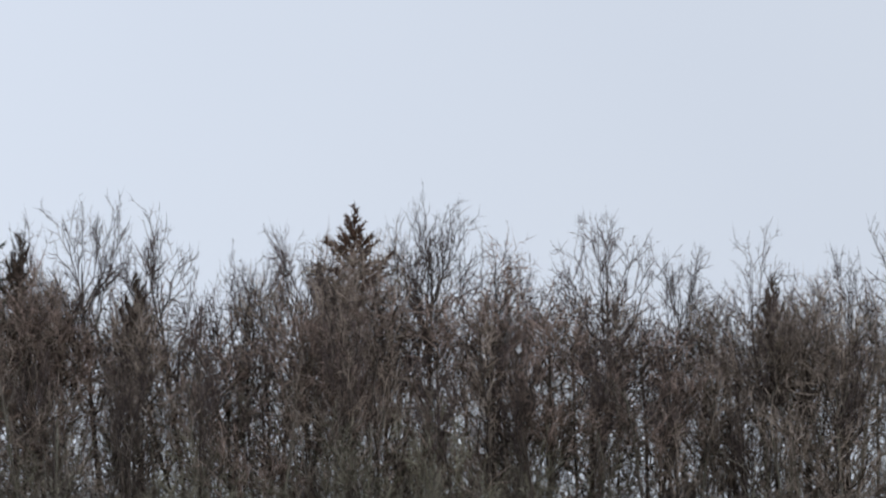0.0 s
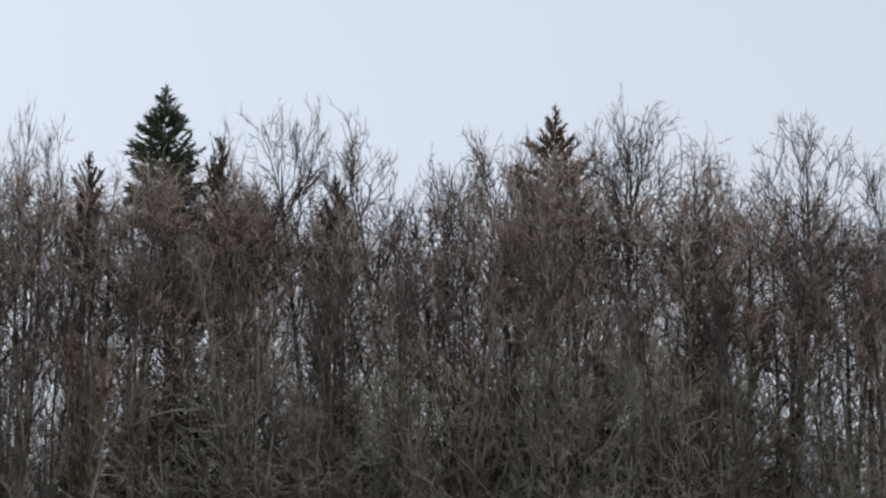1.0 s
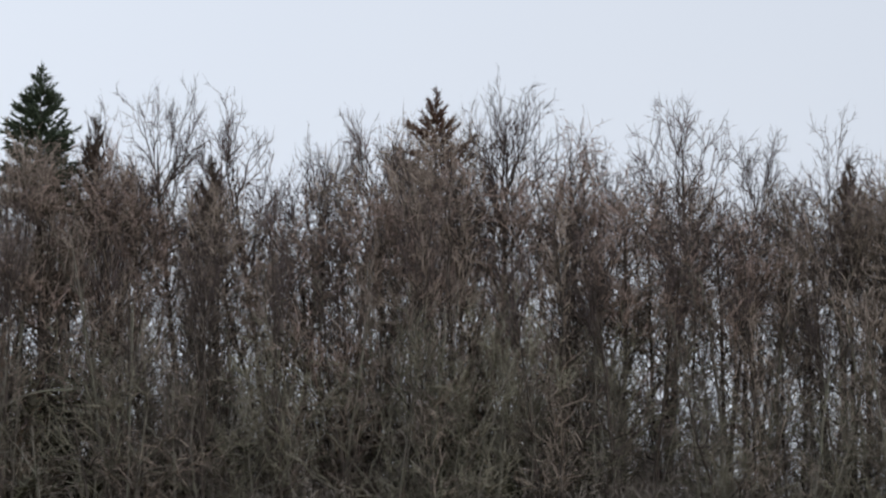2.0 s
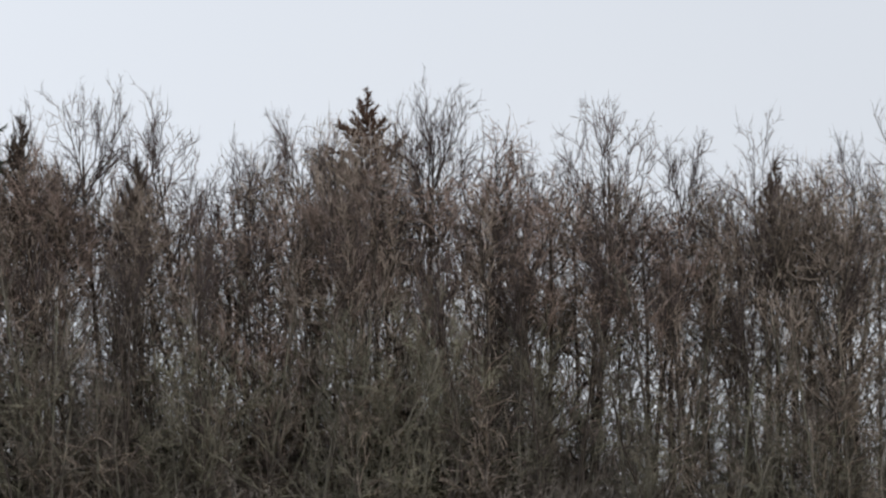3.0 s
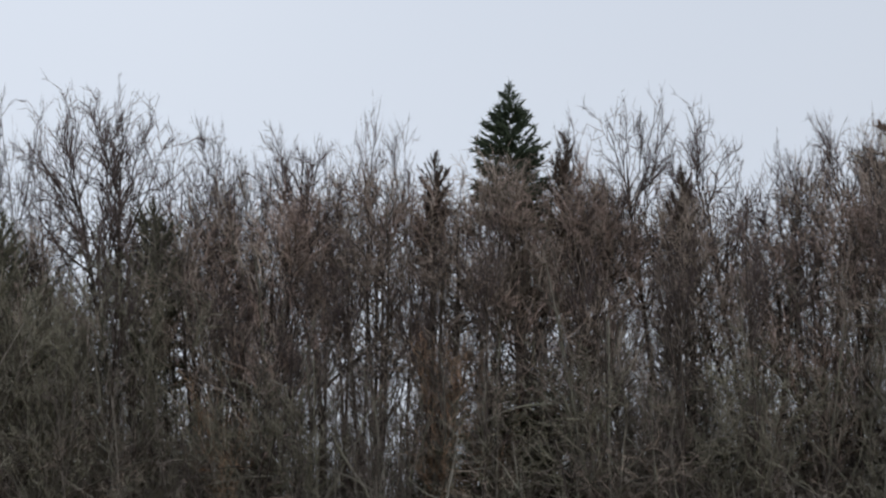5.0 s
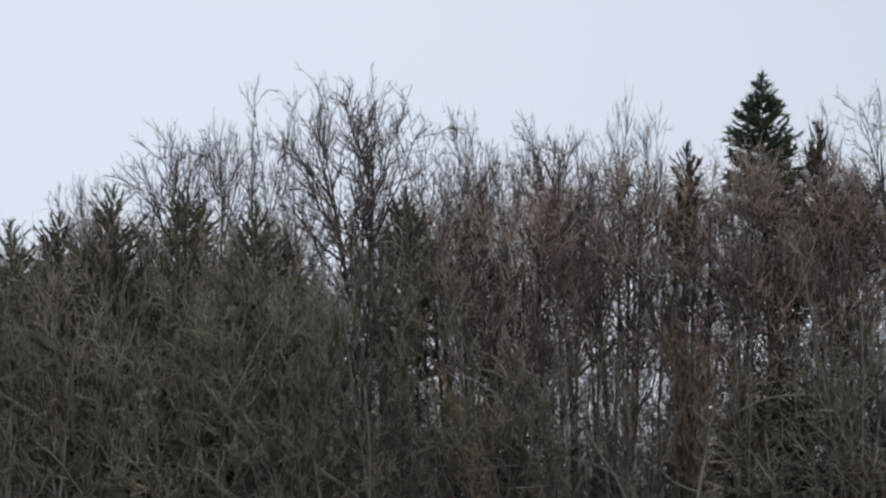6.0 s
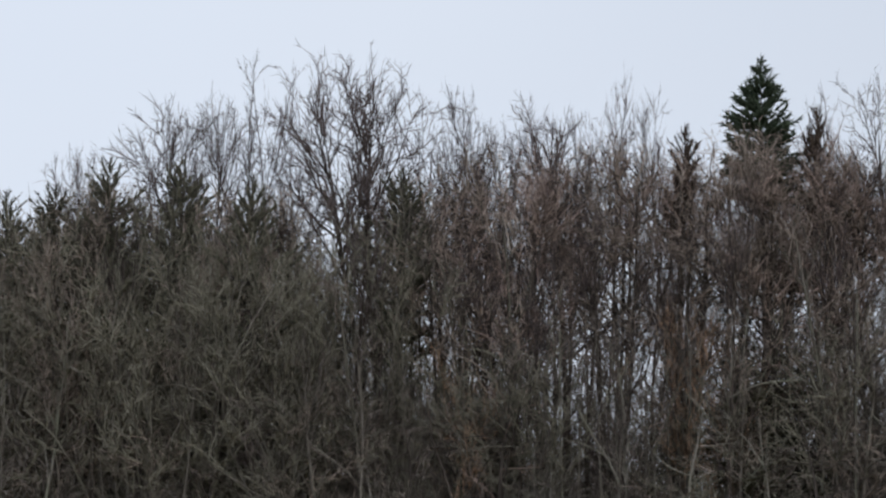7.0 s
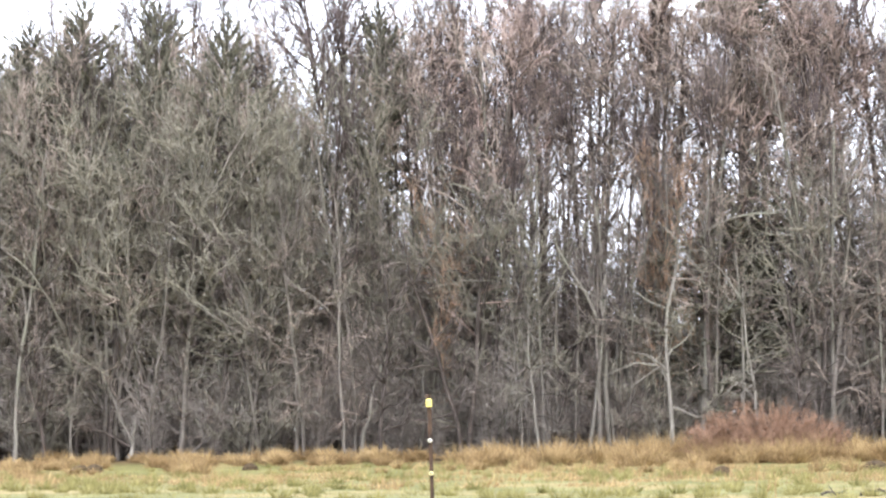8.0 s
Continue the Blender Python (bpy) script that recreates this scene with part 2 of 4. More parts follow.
# ---- kinds of tree: each gives the meshes of its trunk and crown, standing at the origin ----
def bare_tree(seed, height, leader, first, stems, fan, bark, twig, branches=60, sprays=420, twigs=1500, girth=0.008, low=0.1,
              reach=0.5, thick=1.4, crook=1.0, split=30, bends=2, up=0.1):
    """A leafless broadleaf tree: a leader to leader x height, and stems that leave it from first x leader upwards, fanning out."""
    rng = np.random.default_rng(seed)
    r = height * girth
    trunk = grow(rng, np.zeros((1, 3)), np.array([[rng.normal(0, 0.03), rng.normal(0, 0.03), 1.0]]), [height * leader],
                 [r], [r * 0.35], 17, 0.035 * crook, 0.05)
    around = np.arange(stems) * 2.4 + rng.normal(0, 0.4, stems)
    where = first + (1 - first) * rng.uniform(0, 1, stems) ** 0.8
    where[:2] = 0.97
    at = (where * 15).astype(int)
    origin = trunk[0][0, at]
    lean = np.radians(rng.uniform(0.3, 1.0, stems) * fan * (1.25 - 0.6 * where))
    lean[0] *= 0.3
    way = np.stack([np.sin(lean) * np.cos(around), np.sin(lean) * np.sin(around), np.cos(lean)], -1)
    long = (height - origin[:, 2]) * rng.uniform(0.62, 0.98, stems) / np.cos(lean * 0.5)
    limb = grow(rng, origin, way, long, trunk[1][0, at] * rng.uniform(0.5, 0.8, stems), np.full(stems, 0.012 * thick), 14, 0.11 * crook, 0.022)
    s1, w1, r1, u1 = spawn(rng, *limb, branches, 0.1, 0.96, split, 10)
    b_len = reach * height * rng.uniform(0.08, 0.2, branches) * (1.2 - 0.7 * u1)
    branch = grow(rng, s1, w1, b_len, np.minimum(r1 * 0.7, 0.035 * thick), np.full(branches, 0.008 * thick), 5, 0.18 * crook, up)
    lows = max(4, int(branches * low))
    s0, w0, r0, u0 = spawn(rng, *trunk, lows, 0.25, 0.9, 58, 15)
    below = grow(rng, s0, w0, reach * height * rng.uniform(0.08, 0.2, lows), np.minimum(r0 * 0.35, 0.03 * thick), np.full(lows, 0.008 * thick),
  5, 0.2 * crook, 0.07)
    boughs = (np.concatenate([branch[0], below[0], limb[0][:, 9:]]), np.concatenate([branch[1], below[1], limb[1][:, 9:]]))
    s2, w2, r2, u2 = spawn(rng, *boughs, sprays, 0.1, 0.98, 34, 12)
    spray = grow(rng, s2, w2, rng.uniform(0.45, 1.15, sprays), np.minimum(r2 * 0.8, 0.015 * thick), np.full(sprays, 0.006 * thick), bends,
                 0.2 * crook, up)
    s3, w3, r3, u3 = spawn(rng, *spray, twigs, 0.1, 1.0, 32, 12)
    fine_set = grow(rng, s3, w3, rng.uniform(0.2, 0.6, twigs), np.full(twigs, 0.0095 * thick), np.full(twigs, 0.002), 2, 0.1, up)
    wood = mesh_of("trunk", *tubes([(*trunk, 7), (*limb, 3)]), bark)
    crown = mesh_of("crown", *tubes([(branch[0], branch[1], 3), (below[0], below[1], 3), (*spray, 3), (*fine_set, 3)]), twig)
    return shape_of(wood, crown)


def domed_tree(seed, height, base, radius, limbs, bark, twig, branches=130, sprays=560, twigs=1000, girth=0.0075, thick=1.4,
               wiggle=0.16, lows=6, bends=2, high=0.6, apart=False, flare=0.42, lift=0.07, widest=0.42, split=38, wave=0.19, spill=0.62):
    """A leafless tree whose ascending limbs end in a rounded crown, from base x height to the top, of that radius."""
    rng = np.random.default_rng(seed)
    r = height * girth
    trunk = grow(rng, np.zeros((1, 3)), np.array([[rng.normal(0, 0.025), rng.normal(0, 0.025), 1.0]]), [height * 0.9],
                 [r], [0.02 * thick], 19, 0.04, 0.05)
    line, girths = trunk[0][0], trunk[1][0]
    v = 0.12 + 0.88 * rng.uniform(0, 1, limbs) ** high
    around = np.arange(limbs) * 2.4 + rng.normal(0, 0.35, limbs)
    out = radius * np.sqrt(np.clip(1 - ((v - widest) / 0.60) ** 2, 0.02, 1)) * rng.uniform(0.55, 1.0, limbs)
    low_z, tall_z = height * base, height
    end_z = low_z + (tall_z - low_z) * v * rng.uniform(0.94, 1.0, limbs)
    end_z = end_z - (tall_z - low_z) * max(widest - 0.42, 0) * (out / radius) ** 2
    start_z = np.maximum(low_z * rng.uniform(spill, 1.0, limbs), end_z - (0.13 + 0.20 * rng.uniform(0, 1, limbs)) * height * np.maximum(0.55, out / radius))
    at = np.clip(start_z / line[-1, 2] * 18, 0, 17.5)
    i = at.astype(int)
    f = (at - i)[:, None]
    o = line[i] * (1 - f) + line[i + 1] * f
    axis = line[np.clip((end_z / line[-1, 2] * 18).astype(int), 0, 18)]
    e = np.stack([axis[:, 0] + out * np.cos(around), axis[:, 1] + out * np.sin(around), end_z], -1)
    c = o + (e - o) * np.array([1 - flare, 1 - flare, flare])
    t = np.linspace(0, 1, 11)[None, :, None]
    path = (1 - t) ** 2 * o[:, None] + 2 * t * (1 - t) * c[:, None] + t ** 2 * e[:, None]
    shake = np.cumsum(rng.normal(0, wiggle, (limbs, 11, 3)), axis=1)
    shake = (shake - shake[:, :1]) - t * (shake[:, -1:] - shake[:, :1])
    path = path + shake * [1, 1, 0.4]
    r_at = girths[i] * rng.uniform(0.4, 0.7, limbs)
    taper = np.linspace(0, 1, 11)[None]
    limb = (path, np.maximum(r_at[:, None] * (1 - taper) ** 0.8, 0.010 * thick))
    s1, w1, r1, u1 = spawn(rng, *limb, branches, 0.18, 0.93, split, 13)
    branch = grow(rng, s1, w1, height * rng.uniform(0.045, 0.11, branches) * (1.2 - 0.5 * u1), np.minimum(r1 * 0.75, 0.032 * thick),
                  np.full(branches, 0.010 * thick), 4, wave, lift)
    s0, w0, r0, u0 = spawn(rng, *trunk, lows, 0.3, 0.6, 60, 14)
    below = grow(rng, s0, w0, height * rng.uniform(0.05, 0.12, lows), np.minimum(r0 * 0.35, 0.03 * thick), np.full(lows, 0.008 * thick), 4, 0.2, 0.06)
    boughs = (np.concatenate([branch[0], below[0], limb[0][:, 7:]]), np.concatenate([branch[1], below[1], limb[1][:, 7:]]))
    s2, w2, r2, u2 = spawn(rng, *boughs, sprays, 0.1, 1.0, split + 6, 15)
    spray = grow(rng, s2, w2, rng.uniform(0.35, 0.95, sprays), np.minimum(r2 * 0.8, 0.015 * thick), np.full(sprays, 0.007 * thick), bends, wave * 0.8, lift)
    s3, w3, r3, u3 = spawn(rng, *spray, twigs, 0.1, 1.0, split + 6, 15)
    fine_set = grow(rng, s3, w3, rng.uniform(0.22, 0.62, twigs), np.full(twigs, 0.0072 * thick), np.full(twigs, 0.002), 2, 0.1, lift)
    crown = mesh_of("crown", *tubes([(*branch, 3), (*below, 3), (*spray, 3), (*fine_set, 3)]), twig)
    if not apart:
        return shape_of(mesh_of("trunk", *tubes([(*trunk, 7), (*limb, 3)]), bark), crown)
    each = [mesh_of("limb", *tubes([(limb[0][i:i + 1], limb[1][i:i + 1], 5)]), bark) for i in range(limbs)]
    return shape_of(mesh_of("trunk", *tubes([(*trunk, 8)]), bark), crown, each)


def thicket_shrub(seed, height, stems, fan, bark, twig, sprays=600, twigs=1200, thick=1.5):
    """Many thin stems from one stool, twiggy down to the ground."""
    rng = np.random.default_rng(seed)
    around, lean = rng.uniform(0, 6.28, stems), np.radians(rng.uniform(1, fan, stems))
    way = np.stack([np.sin(lean) * np.cos(around), np.sin(lean) * np.sin(around), np.cos(lean)], -1)
    start = np.stack([np.cos(around) * 0.25, np.sin(around) * 0.25, np.zeros(stems)], -1)
    stem = grow(rng, start, way, height * rng.uniform(0.55, 1.0, stems), rng.uniform(0.02, 0.05, stems), np.full(stems, 0.01), 7, 0.16, 0.02)
    s, w, r, u = spawn(rng, *stem, sprays, 0.04, 0.98, 55, 20)
    spray = grow(rng, s, w, rng.uniform(0.4, 1.5, sprays), np.minimum(r * 0.7, 0.015 * thick), np.full(sprays, 0.005 * thick), 2, 0.25, 0.08)
    s, w, r, u = spawn(rng, *spray, twigs, 0.1, 1.0, 42, 18)
    fine_set = grow(rng, s, w, rng.uniform(0.25, 0.9, twigs), np.full(twigs, 0.009 * thick), np.full(twigs, 0.002), 2, 0.14, 0.03)
    return shape_of(mesh_of("trunk", *tubes([(*stem, 3)]), bark), mesh_of("crown", *tubes([(*spray, 3), (*fine_set, 3)]), twig))


def scraggy_tree(seed, height, bark, twig, limbs=22, branches=80, sprays=150, twigs=150):
    """An understorey tree: a crooked stem with long wavy limbs that reach out sideways from low down."""
    rng = np.random.default_rng(seed)
    trunk = grow(rng, np.zeros((1, 3)), np.array([[rng.normal(0, 0.06), rng.normal(0, 0.06), 1.0]]), [height], [0.095], [0.025], 15, 0.09, 0.06)
    s, w, r, u = spawn(rng, *trunk, limbs, 0.08, 0.98, 62, 18)
    limb = grow(rng, s, w, height * rng.uniform(0.14, 0.34, limbs) * (1.15 - 0.5 * u), np.minimum(r * 0.6, 0.045), np.full(limbs, 0.016), 9, 0.24, 0.035)
    s, w, r, u = spawn(rng, *limb, branches, 0.15, 0.95, 48, 16)
    branch = grow(rng, s, w, rng.uniform(0.5, 1.4, branches), np.minimum(r * 0.75, 0.026), np.full(branches, 0.010), 5, 0.26, 0.04)
    s, w, r, u = spawn(rng, *branch, sprays, 0.1, 1.0, 45, 16)
    spray = grow(rng, s, w, rng.uniform(0.3, 0.9, sprays), np.minimum(r * 0.8, 0.018), np.full(sprays, 0.007), 3, 0.2, 0.03)
    s, w, r, u = spawn(rng, *spray, twigs, 0.1, 1.0, 40, 16)
    fine_set = grow(rng, s, w, rng.uniform(0.2, 0.6, twigs), np.full(twigs, 0.011), np.full(twigs, 0.003), 2, 0.1, 0.03)
    return shape_of(mesh_of("trunk", *tubes([(*trunk, 7), (*limb, 5)]), bark),
                    mesh_of("crown", *tubes([(*branch, 3), (*spray, 3), (*fine_set, 3)]), twig))


def conifer(seed, height, slope, down_to, needle, bark, gap=0.42, per=9, shoots=26, droop=-0.05, thick=0.05, rise0=0.75, ragged=0.2, open_by=38, long_shoot=0.46, domed=0.0, fall=0.28,
            full=3.0, bare=0.12):
    """Whorls of boughs clothed in needled shoots, from the tip down to down_to x height."""
    rng = np.random.default_rng(seed)
    trunk = grow(rng, np.zeros((1, 3)), np.array([[0, 0, 1.0]]), [height], [height * 0.011], [0.01], 12, 0.008, 0.05)
    depth = np.arange(0.25, height * (1 - down_to), gap)
    depth = np.repeat(depth, per) + rng.uniform(-0.2, 0.2, len(depth) * per)
    depth = np.maximum(depth, 0.12)
    n = len(depth)
    around = rng.uniform(0, 6.28, n)
    long = (0.12 + slope * np.minimum(depth, full) + slope * 0.12 * np.maximum(depth - full, 0)) * rng.normal(0.9, ragged, n).clip(0.4, 1.3)
    long = np.where(domed > 0, domed * np.sqrt(depth) * rng.normal(0.9, ragged, n).clip(0.4, 1.4), long)
    rise = np.clip(rise0 - fall * depth, rise0 - 1.0, rise0) + rng.normal(0, 0.12, n)
    way = np.stack([np.cos(around), np.sin(around), rise], -1)
    z = height - depth
    at = z / height * 11
    i = np.minimum(at.astype(int), 10)
    f = (at - i)[:, None]
    start = trunk[0][0, i] * (1 - f) + trunk[0][0, i + 1] * f
    bough = grow(rng, start, way, long, np.full(n, 0.022), np.full(n, 0.006), 6, 0.06, 0.08)
    count = n * shoots
    s, w, r, u = spawn(rng, *bough, count, bare, 1.0, open_by, 12)
    near_tip = np.clip(0.35 + (height - s[:, 2]) * 0.4, 0, 1)
    shoot = grow(rng, s, w + [0, 0, droop], rng.uniform(0.16, long_shoot, count) * near_tip, thick * near_tip, np.full(count, 0.008), 2, 0.1, 0.04)
    tip = grow(rng, trunk[0][0, -1:] - [0, 0, 0.5], np.array([[0, 0, 1.0]]), [0.7], [0.05], [0.01], 3, 0.01, 0)
    grown = shape_of(mesh_of("trunk", *tubes([(*trunk, 7)]), bark), mesh_of("needled_crown", *tubes([(*bough, 3), (*shoot, 3), (*tip, 4)]), needle))
    return (float(trunk[0][0, -1, 2]) + 0.2, grown[1], tuple(trunk[0][0, -1, :2]), *grown[3:])


def stand(kind, name, label, category, x, y, height, turn=0.0, group="", z=0.0, width=0.0):
    """One tree or shrub of that kind, brought to the height (and the crown's width) given."""
    h, wide, off, wood, crown, limbs = kind
    ob = new(name)
    ob.empty_display_size = 0.5
    k = height / h
    kw = min(max(width / wide, 0.55 * k), 1.7 * k) if width else k
    ob.matrix_basis = pose(x, y, z, 0, 0, turn) @ pose(-off[0] * kw, -off[1] * kw, 0) @ Matrix.Diagonal((kw, kw, k, 1))
    part(wood.name.split(".")[0], wood, ob)
    part(crown.name.split(".")[0], crown, ob)
    for limb in limbs:
        part("limb", limb, ob)
    return tagged(ob, label, category, group)


# ---- the ground: one sheet to the horizon, with a low rise to the wood ----
def ground_height(x, y):
    rise = 0.35 * np.clip((y - 112.0) / 14.0, 0, 1) ** 2 * np.clip((y - 60) / 60, 0, 1)
    return rise + 0.05 * np.sin(x * 0.31 + y * 0.17) * np.clip((y - 40) / 40, 0, 1) * np.clip((400 - y) / 200, 0, 1)


def build_ground():
    xs = np.concatenate([[-2500, -900, -300, -120], np.arange(-70, 70.1, 2.0), [120, 300, 900, 2500]])
    ys = np.concatenate([[-2500, -600, -100], np.arange(0, 60, 6.0), np.arange(60, 160.1, 1.6), [200, 400, 1000, 3000]])
    gx, gy = np.meshgrid(xs, ys)
    verts = np.stack([gx, gy, ground_height(gx, gy)], -1).reshape(-1, 3)
    nx, ny = len(xs), len(ys)
    i = (np.arange(ny - 1)[:, None] * nx + np.arange(nx - 1)[None]).ravel()
    faces = np.stack([i, i + 1, i + nx + 1, i + nx], -1)
    return tagged(new("ground", mesh_of("ground", verts, [faces], ground_material())),
                  "wet green meadow with straw patches running into leaf litter", "ground", "", "structure")


ground = build_ground()


def ground_at(x, y):
    return float(ground_height(np.array(x), np.array(y)))


# ---- the kinds that grow here ----
TALL = [domed_tree(11 + i, 22, 0.66, 2.9, 25, DARK_BARK, TWIG_MAUVE, 170, 700, 1500, 0.0115, 1.75, 0.08, 6, apart=True, flare=0.47, lift=0.08, widest=0.46, split=31, wave=0.11, high=0.7, bends=3, spill=0.85) for i in range(6)]
FAN = [bare_tree(191 + i, 21, 0.78, 0.66, 12, 78, DARK_BARK, TWIG_MAUVE, 150, 560, 1200, 0.0095, 0.06, 0.6, 1.75, 0.6, 31, 3, 0.08) for i in range(3)]
FORK = [bare_tree(196, 21, 0.68, 0.84, 6, 46, DARK_BARK, TWIG_MAUVE, 60, 300, 620, 0.0095, 0.06, 0.6, 1.75, 0.9, 34, 3, 0.08)]
SLIM = [domed_tree(31 + i, 21, 0.7, 1.4, 12, DARK_BARK, TWIG_MAUVE, 70, 240, 560, 0.0078, 1.75, 0.07, 14, apart=True, flare=0.46, lift=0.08, widest=0.5, split=31, wave=0.12, high=0.75, bends=3, spill=0.85) for i in range(4)]
ROUND = [domed_tree(51 + i, 17, 0.42, 2.8, 30, DARK_BARK, TWIG_BROWN, 170, 640, 1150, 0.0068, 2.0, 0.13, 8, high=0.6) for i in range(6)]
RED = [domed_tree(71 + i, 17, 0.44, 2.8, 30, DARK_BARK, TWIG_RED, 170, 640, 1150, 0.0068, 2.0, 0.13, 8, high=0.6) for i in range(3)]
BACK = [domed_tree(61 + i, 17, 0.5, 2.8, 20, DARK_BARK, (TWIG_BROWN, TWIG_RED)[i % 2], 80, 300, 340, 0.0068, 2.3, 0.13, 4, high=0.6) for i in range(4)]
HIGH = [domed_tree(81 + i, 18, (0.58, 0.66, 0.62, 0.55)[i], 2.4, 24, DARK_BARK, (TWIG_BROWN, TWIG_RED)[i % 2], 130, 480, 820, 0.006, 2.0, 0.13, 10, high=0.62) for i in range(4)]
STEM = [domed_tree(171 + i, 16, 0.34, 1.2, 18, (DARK_BARK, BARK)[i % 2], (TWIG_GREY, TWIG_BROWN)[i // 2], 70, 190, 240, 0.0052, 2.1, 0.1, 14, flare=0.35, lift=0.05, widest=0.5, split=38, wave=0.18, high=0.7) for i in range(4)]
RUST = [bare_tree(86 + i, 12, 0.75, 0.35, 12, 52, BARK, TWIG_RUST, 120, 450, 1000, 0.006, 0.2, 0.8, 1.3, 1.5, 42) for i in range(2)]
MOSSY = [bare_tree(91 + i, 13, 0.75, 0.2, 16, 56, BARK, TWIG_MOSS, 110, 440, 620, 0.007, 0.3, 0.9, 1.7, 1.6, 44, 3) for i in range(4)]
POLE = [bare_tree(111 + i, 15, 0.92, 0.45, 9, 50, (PALE_BARK, BARK, PALE_BARK, BARK)[i], TWIG_GREY, 30, 170, 300, 0.0062, 0.8, 0.8, 1.6, 1.5, 45) for i in range(4)]
STRAIGHT = [bare_tree(119, 15, 0.94, 0.5, 8, 50, PALE_BARK, TWIG_GREY, 30, 170, 300, 0.0055, 0.8, 0.8, 1.4, 0.4, 45)]
TRUNK = [bare_tree(121 + i, 15, 0.92, 0.55, 7, 45, BARK, TWIG_GREY, 26, 120, 160, 0.0068, 0.5, 0.7, 1.6, 0.8, 42) for i in range(3)]
SCRAGGY = [scraggy_tree(181 + i, 9, (BARK, PALE_BARK, BARK, DARK_BARK)[i], (TWIG_BRUSH, TWIG_MOSS, TWIG_BROWN, TWIG_GREY)[i]) for i in range(4)]
SHRUB = [thicket_shrub(131 + i, 7, 18, 34, BARK, (TWIG_BRUSH, TWIG_MOSS, TWIG_BROWN)[i], 440, 480, 1.65) for i in range(3)]
BRUSH = [thicket_shrub(151 + i, 4, 26, 38, BARK, TWIG_BRUSH, 300, 420, 1.2) for i in range(3)]
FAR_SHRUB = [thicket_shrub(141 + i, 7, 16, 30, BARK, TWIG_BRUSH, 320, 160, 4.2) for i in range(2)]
FIRS = [conifer(221 + i, 10, 0.34, 0.12, NEEDLE_OLIVE, DARK_BARK, 0.5, 7, 16, 0.0, 0.06, 0.3, 0.3, fall=0.05, full=4.5) for i in range(2)]
SPRUCE = conifer(201, 22.5, 0.5, 0.74, NEEDLE, DARK_BARK, 0.3, 12, 28, -0.02, 0.048, 0.62, 0.14, fall=0.16, full=2.7, long_shoot=0.4)
SPRUCE_BROWN = conifer(202, 22, 0.46, 0.6, NEEDLE_CONE, DARK_BARK, 0.34, 8, 24, 0.1, 0.055, 0.8, 0.25, fall=0.16)
PINES = [conifer(211 + i, 18, 0.40, 0.55, NEEDLE_OLIVE, DARK_BARK, 0.44, 8, 28, 0.32, 0.05, 1.15, 0.38, 40, 0.36, 0.8, 0.16, bare=0.22) for i in range(4)]
BROWN_PINES = [conifer(215 + i, 18, 0.40, 0.72, NEEDLE_BROWN, DARK_BARK, 0.36, 7, 26, 0.3, 0.044, 1.2, 0.4, 42, 0.34, 0.6, 0.12, bare=0.15) for i in range(2)]

LABELS = {
    "tall": ("bare_tree", "tall leafless broadleaf tree with grey upright limbs", "tree", "tall bare trees of the wood"),
    "fan": ("bare_tree", "tall leafless tree whose dark limbs fan out at the top", "tree", "tall bare trees of the wood"),
    "fork": ("bare_tree", "tall leafless tree forked into a few long bent limbs", "tree", "tall bare trees of the wood"),
    "slim": ("bare_tree", "slender leafless tree with a thin grey stem", "tree", "tall bare trees of the wood"),
    "round": ("bare_tree", "leafless tree with a dense brown twiggy crown", "tree", "dense crowned trees of the wood"),
    "back": ("bare_tree", "leafless tree with a dense brown twiggy crown", "tree", "dense crowned trees of the wood"),
    "red": ("bare_tree", "leafless tree with a dense reddish brown crown", "tree", "dense crowned trees of the wood"),
    "high": ("bare_tree", "leafless tree with a long clean stem and high brown crown", "tree", "dense crowned trees of the wood"),
    "rust": ("bare_tree", "low leafless tree with rusty orange brown twigs", "tree", "rusty trees of the wood"),
    "mossy": ("bare_tree", "lower leafless tree with pale lichened bark and greenish twigs", "tree", "lichened trees at the edge"),
    "pole": ("bare_tree", "thin pale grey trunk with short bare side branches", "tree", "pole trees of the wood"),
    "stem": ("bare_tree", "young leafless tree with a dark wavy stem and short branches", "tree", "young stems of the wood"),
    "trunk": ("bare_tree", "slim leafless tree with a clean grey trunk in dry grass", "tree", "grey trunks at the edge"),
    "scraggy": ("bare_tree", "small leafless understorey tree with wavy sideways limbs", "tree", "understorey of the wood"),
    "straight_pole": ("bare_tree", "straight pale grey trunk with few bare side branches", "tree", "pole trees of the wood"),
    "shrub": ("shrub", "leafless many-stemmed shrub in the undergrowth", "shrub", "undergrowth of the wood"),
    "brush": ("shrub", "low pale leafless brush at the foot of the trees", "shrub", "undergrowth of the wood"),
    "far_shrub": ("shrub", "leafless many-stemmed shrub in the undergrowth", "shrub", "undergrowth of the wood"),
    "brown_pine": ("conifer_tree", "narrow brownish conifer with a few upswept boughs", "conifer", "dark conifers of the wood"),
    "fir": ("conifer_tree", "young dark green conifer in the shade of bare trees", "conifer", "young conifers under the trees"),
    "pine": ("conifer_tree", "dark olive conifer with a sparse spiky top", "conifer", "dark conifers of the wood"),
}
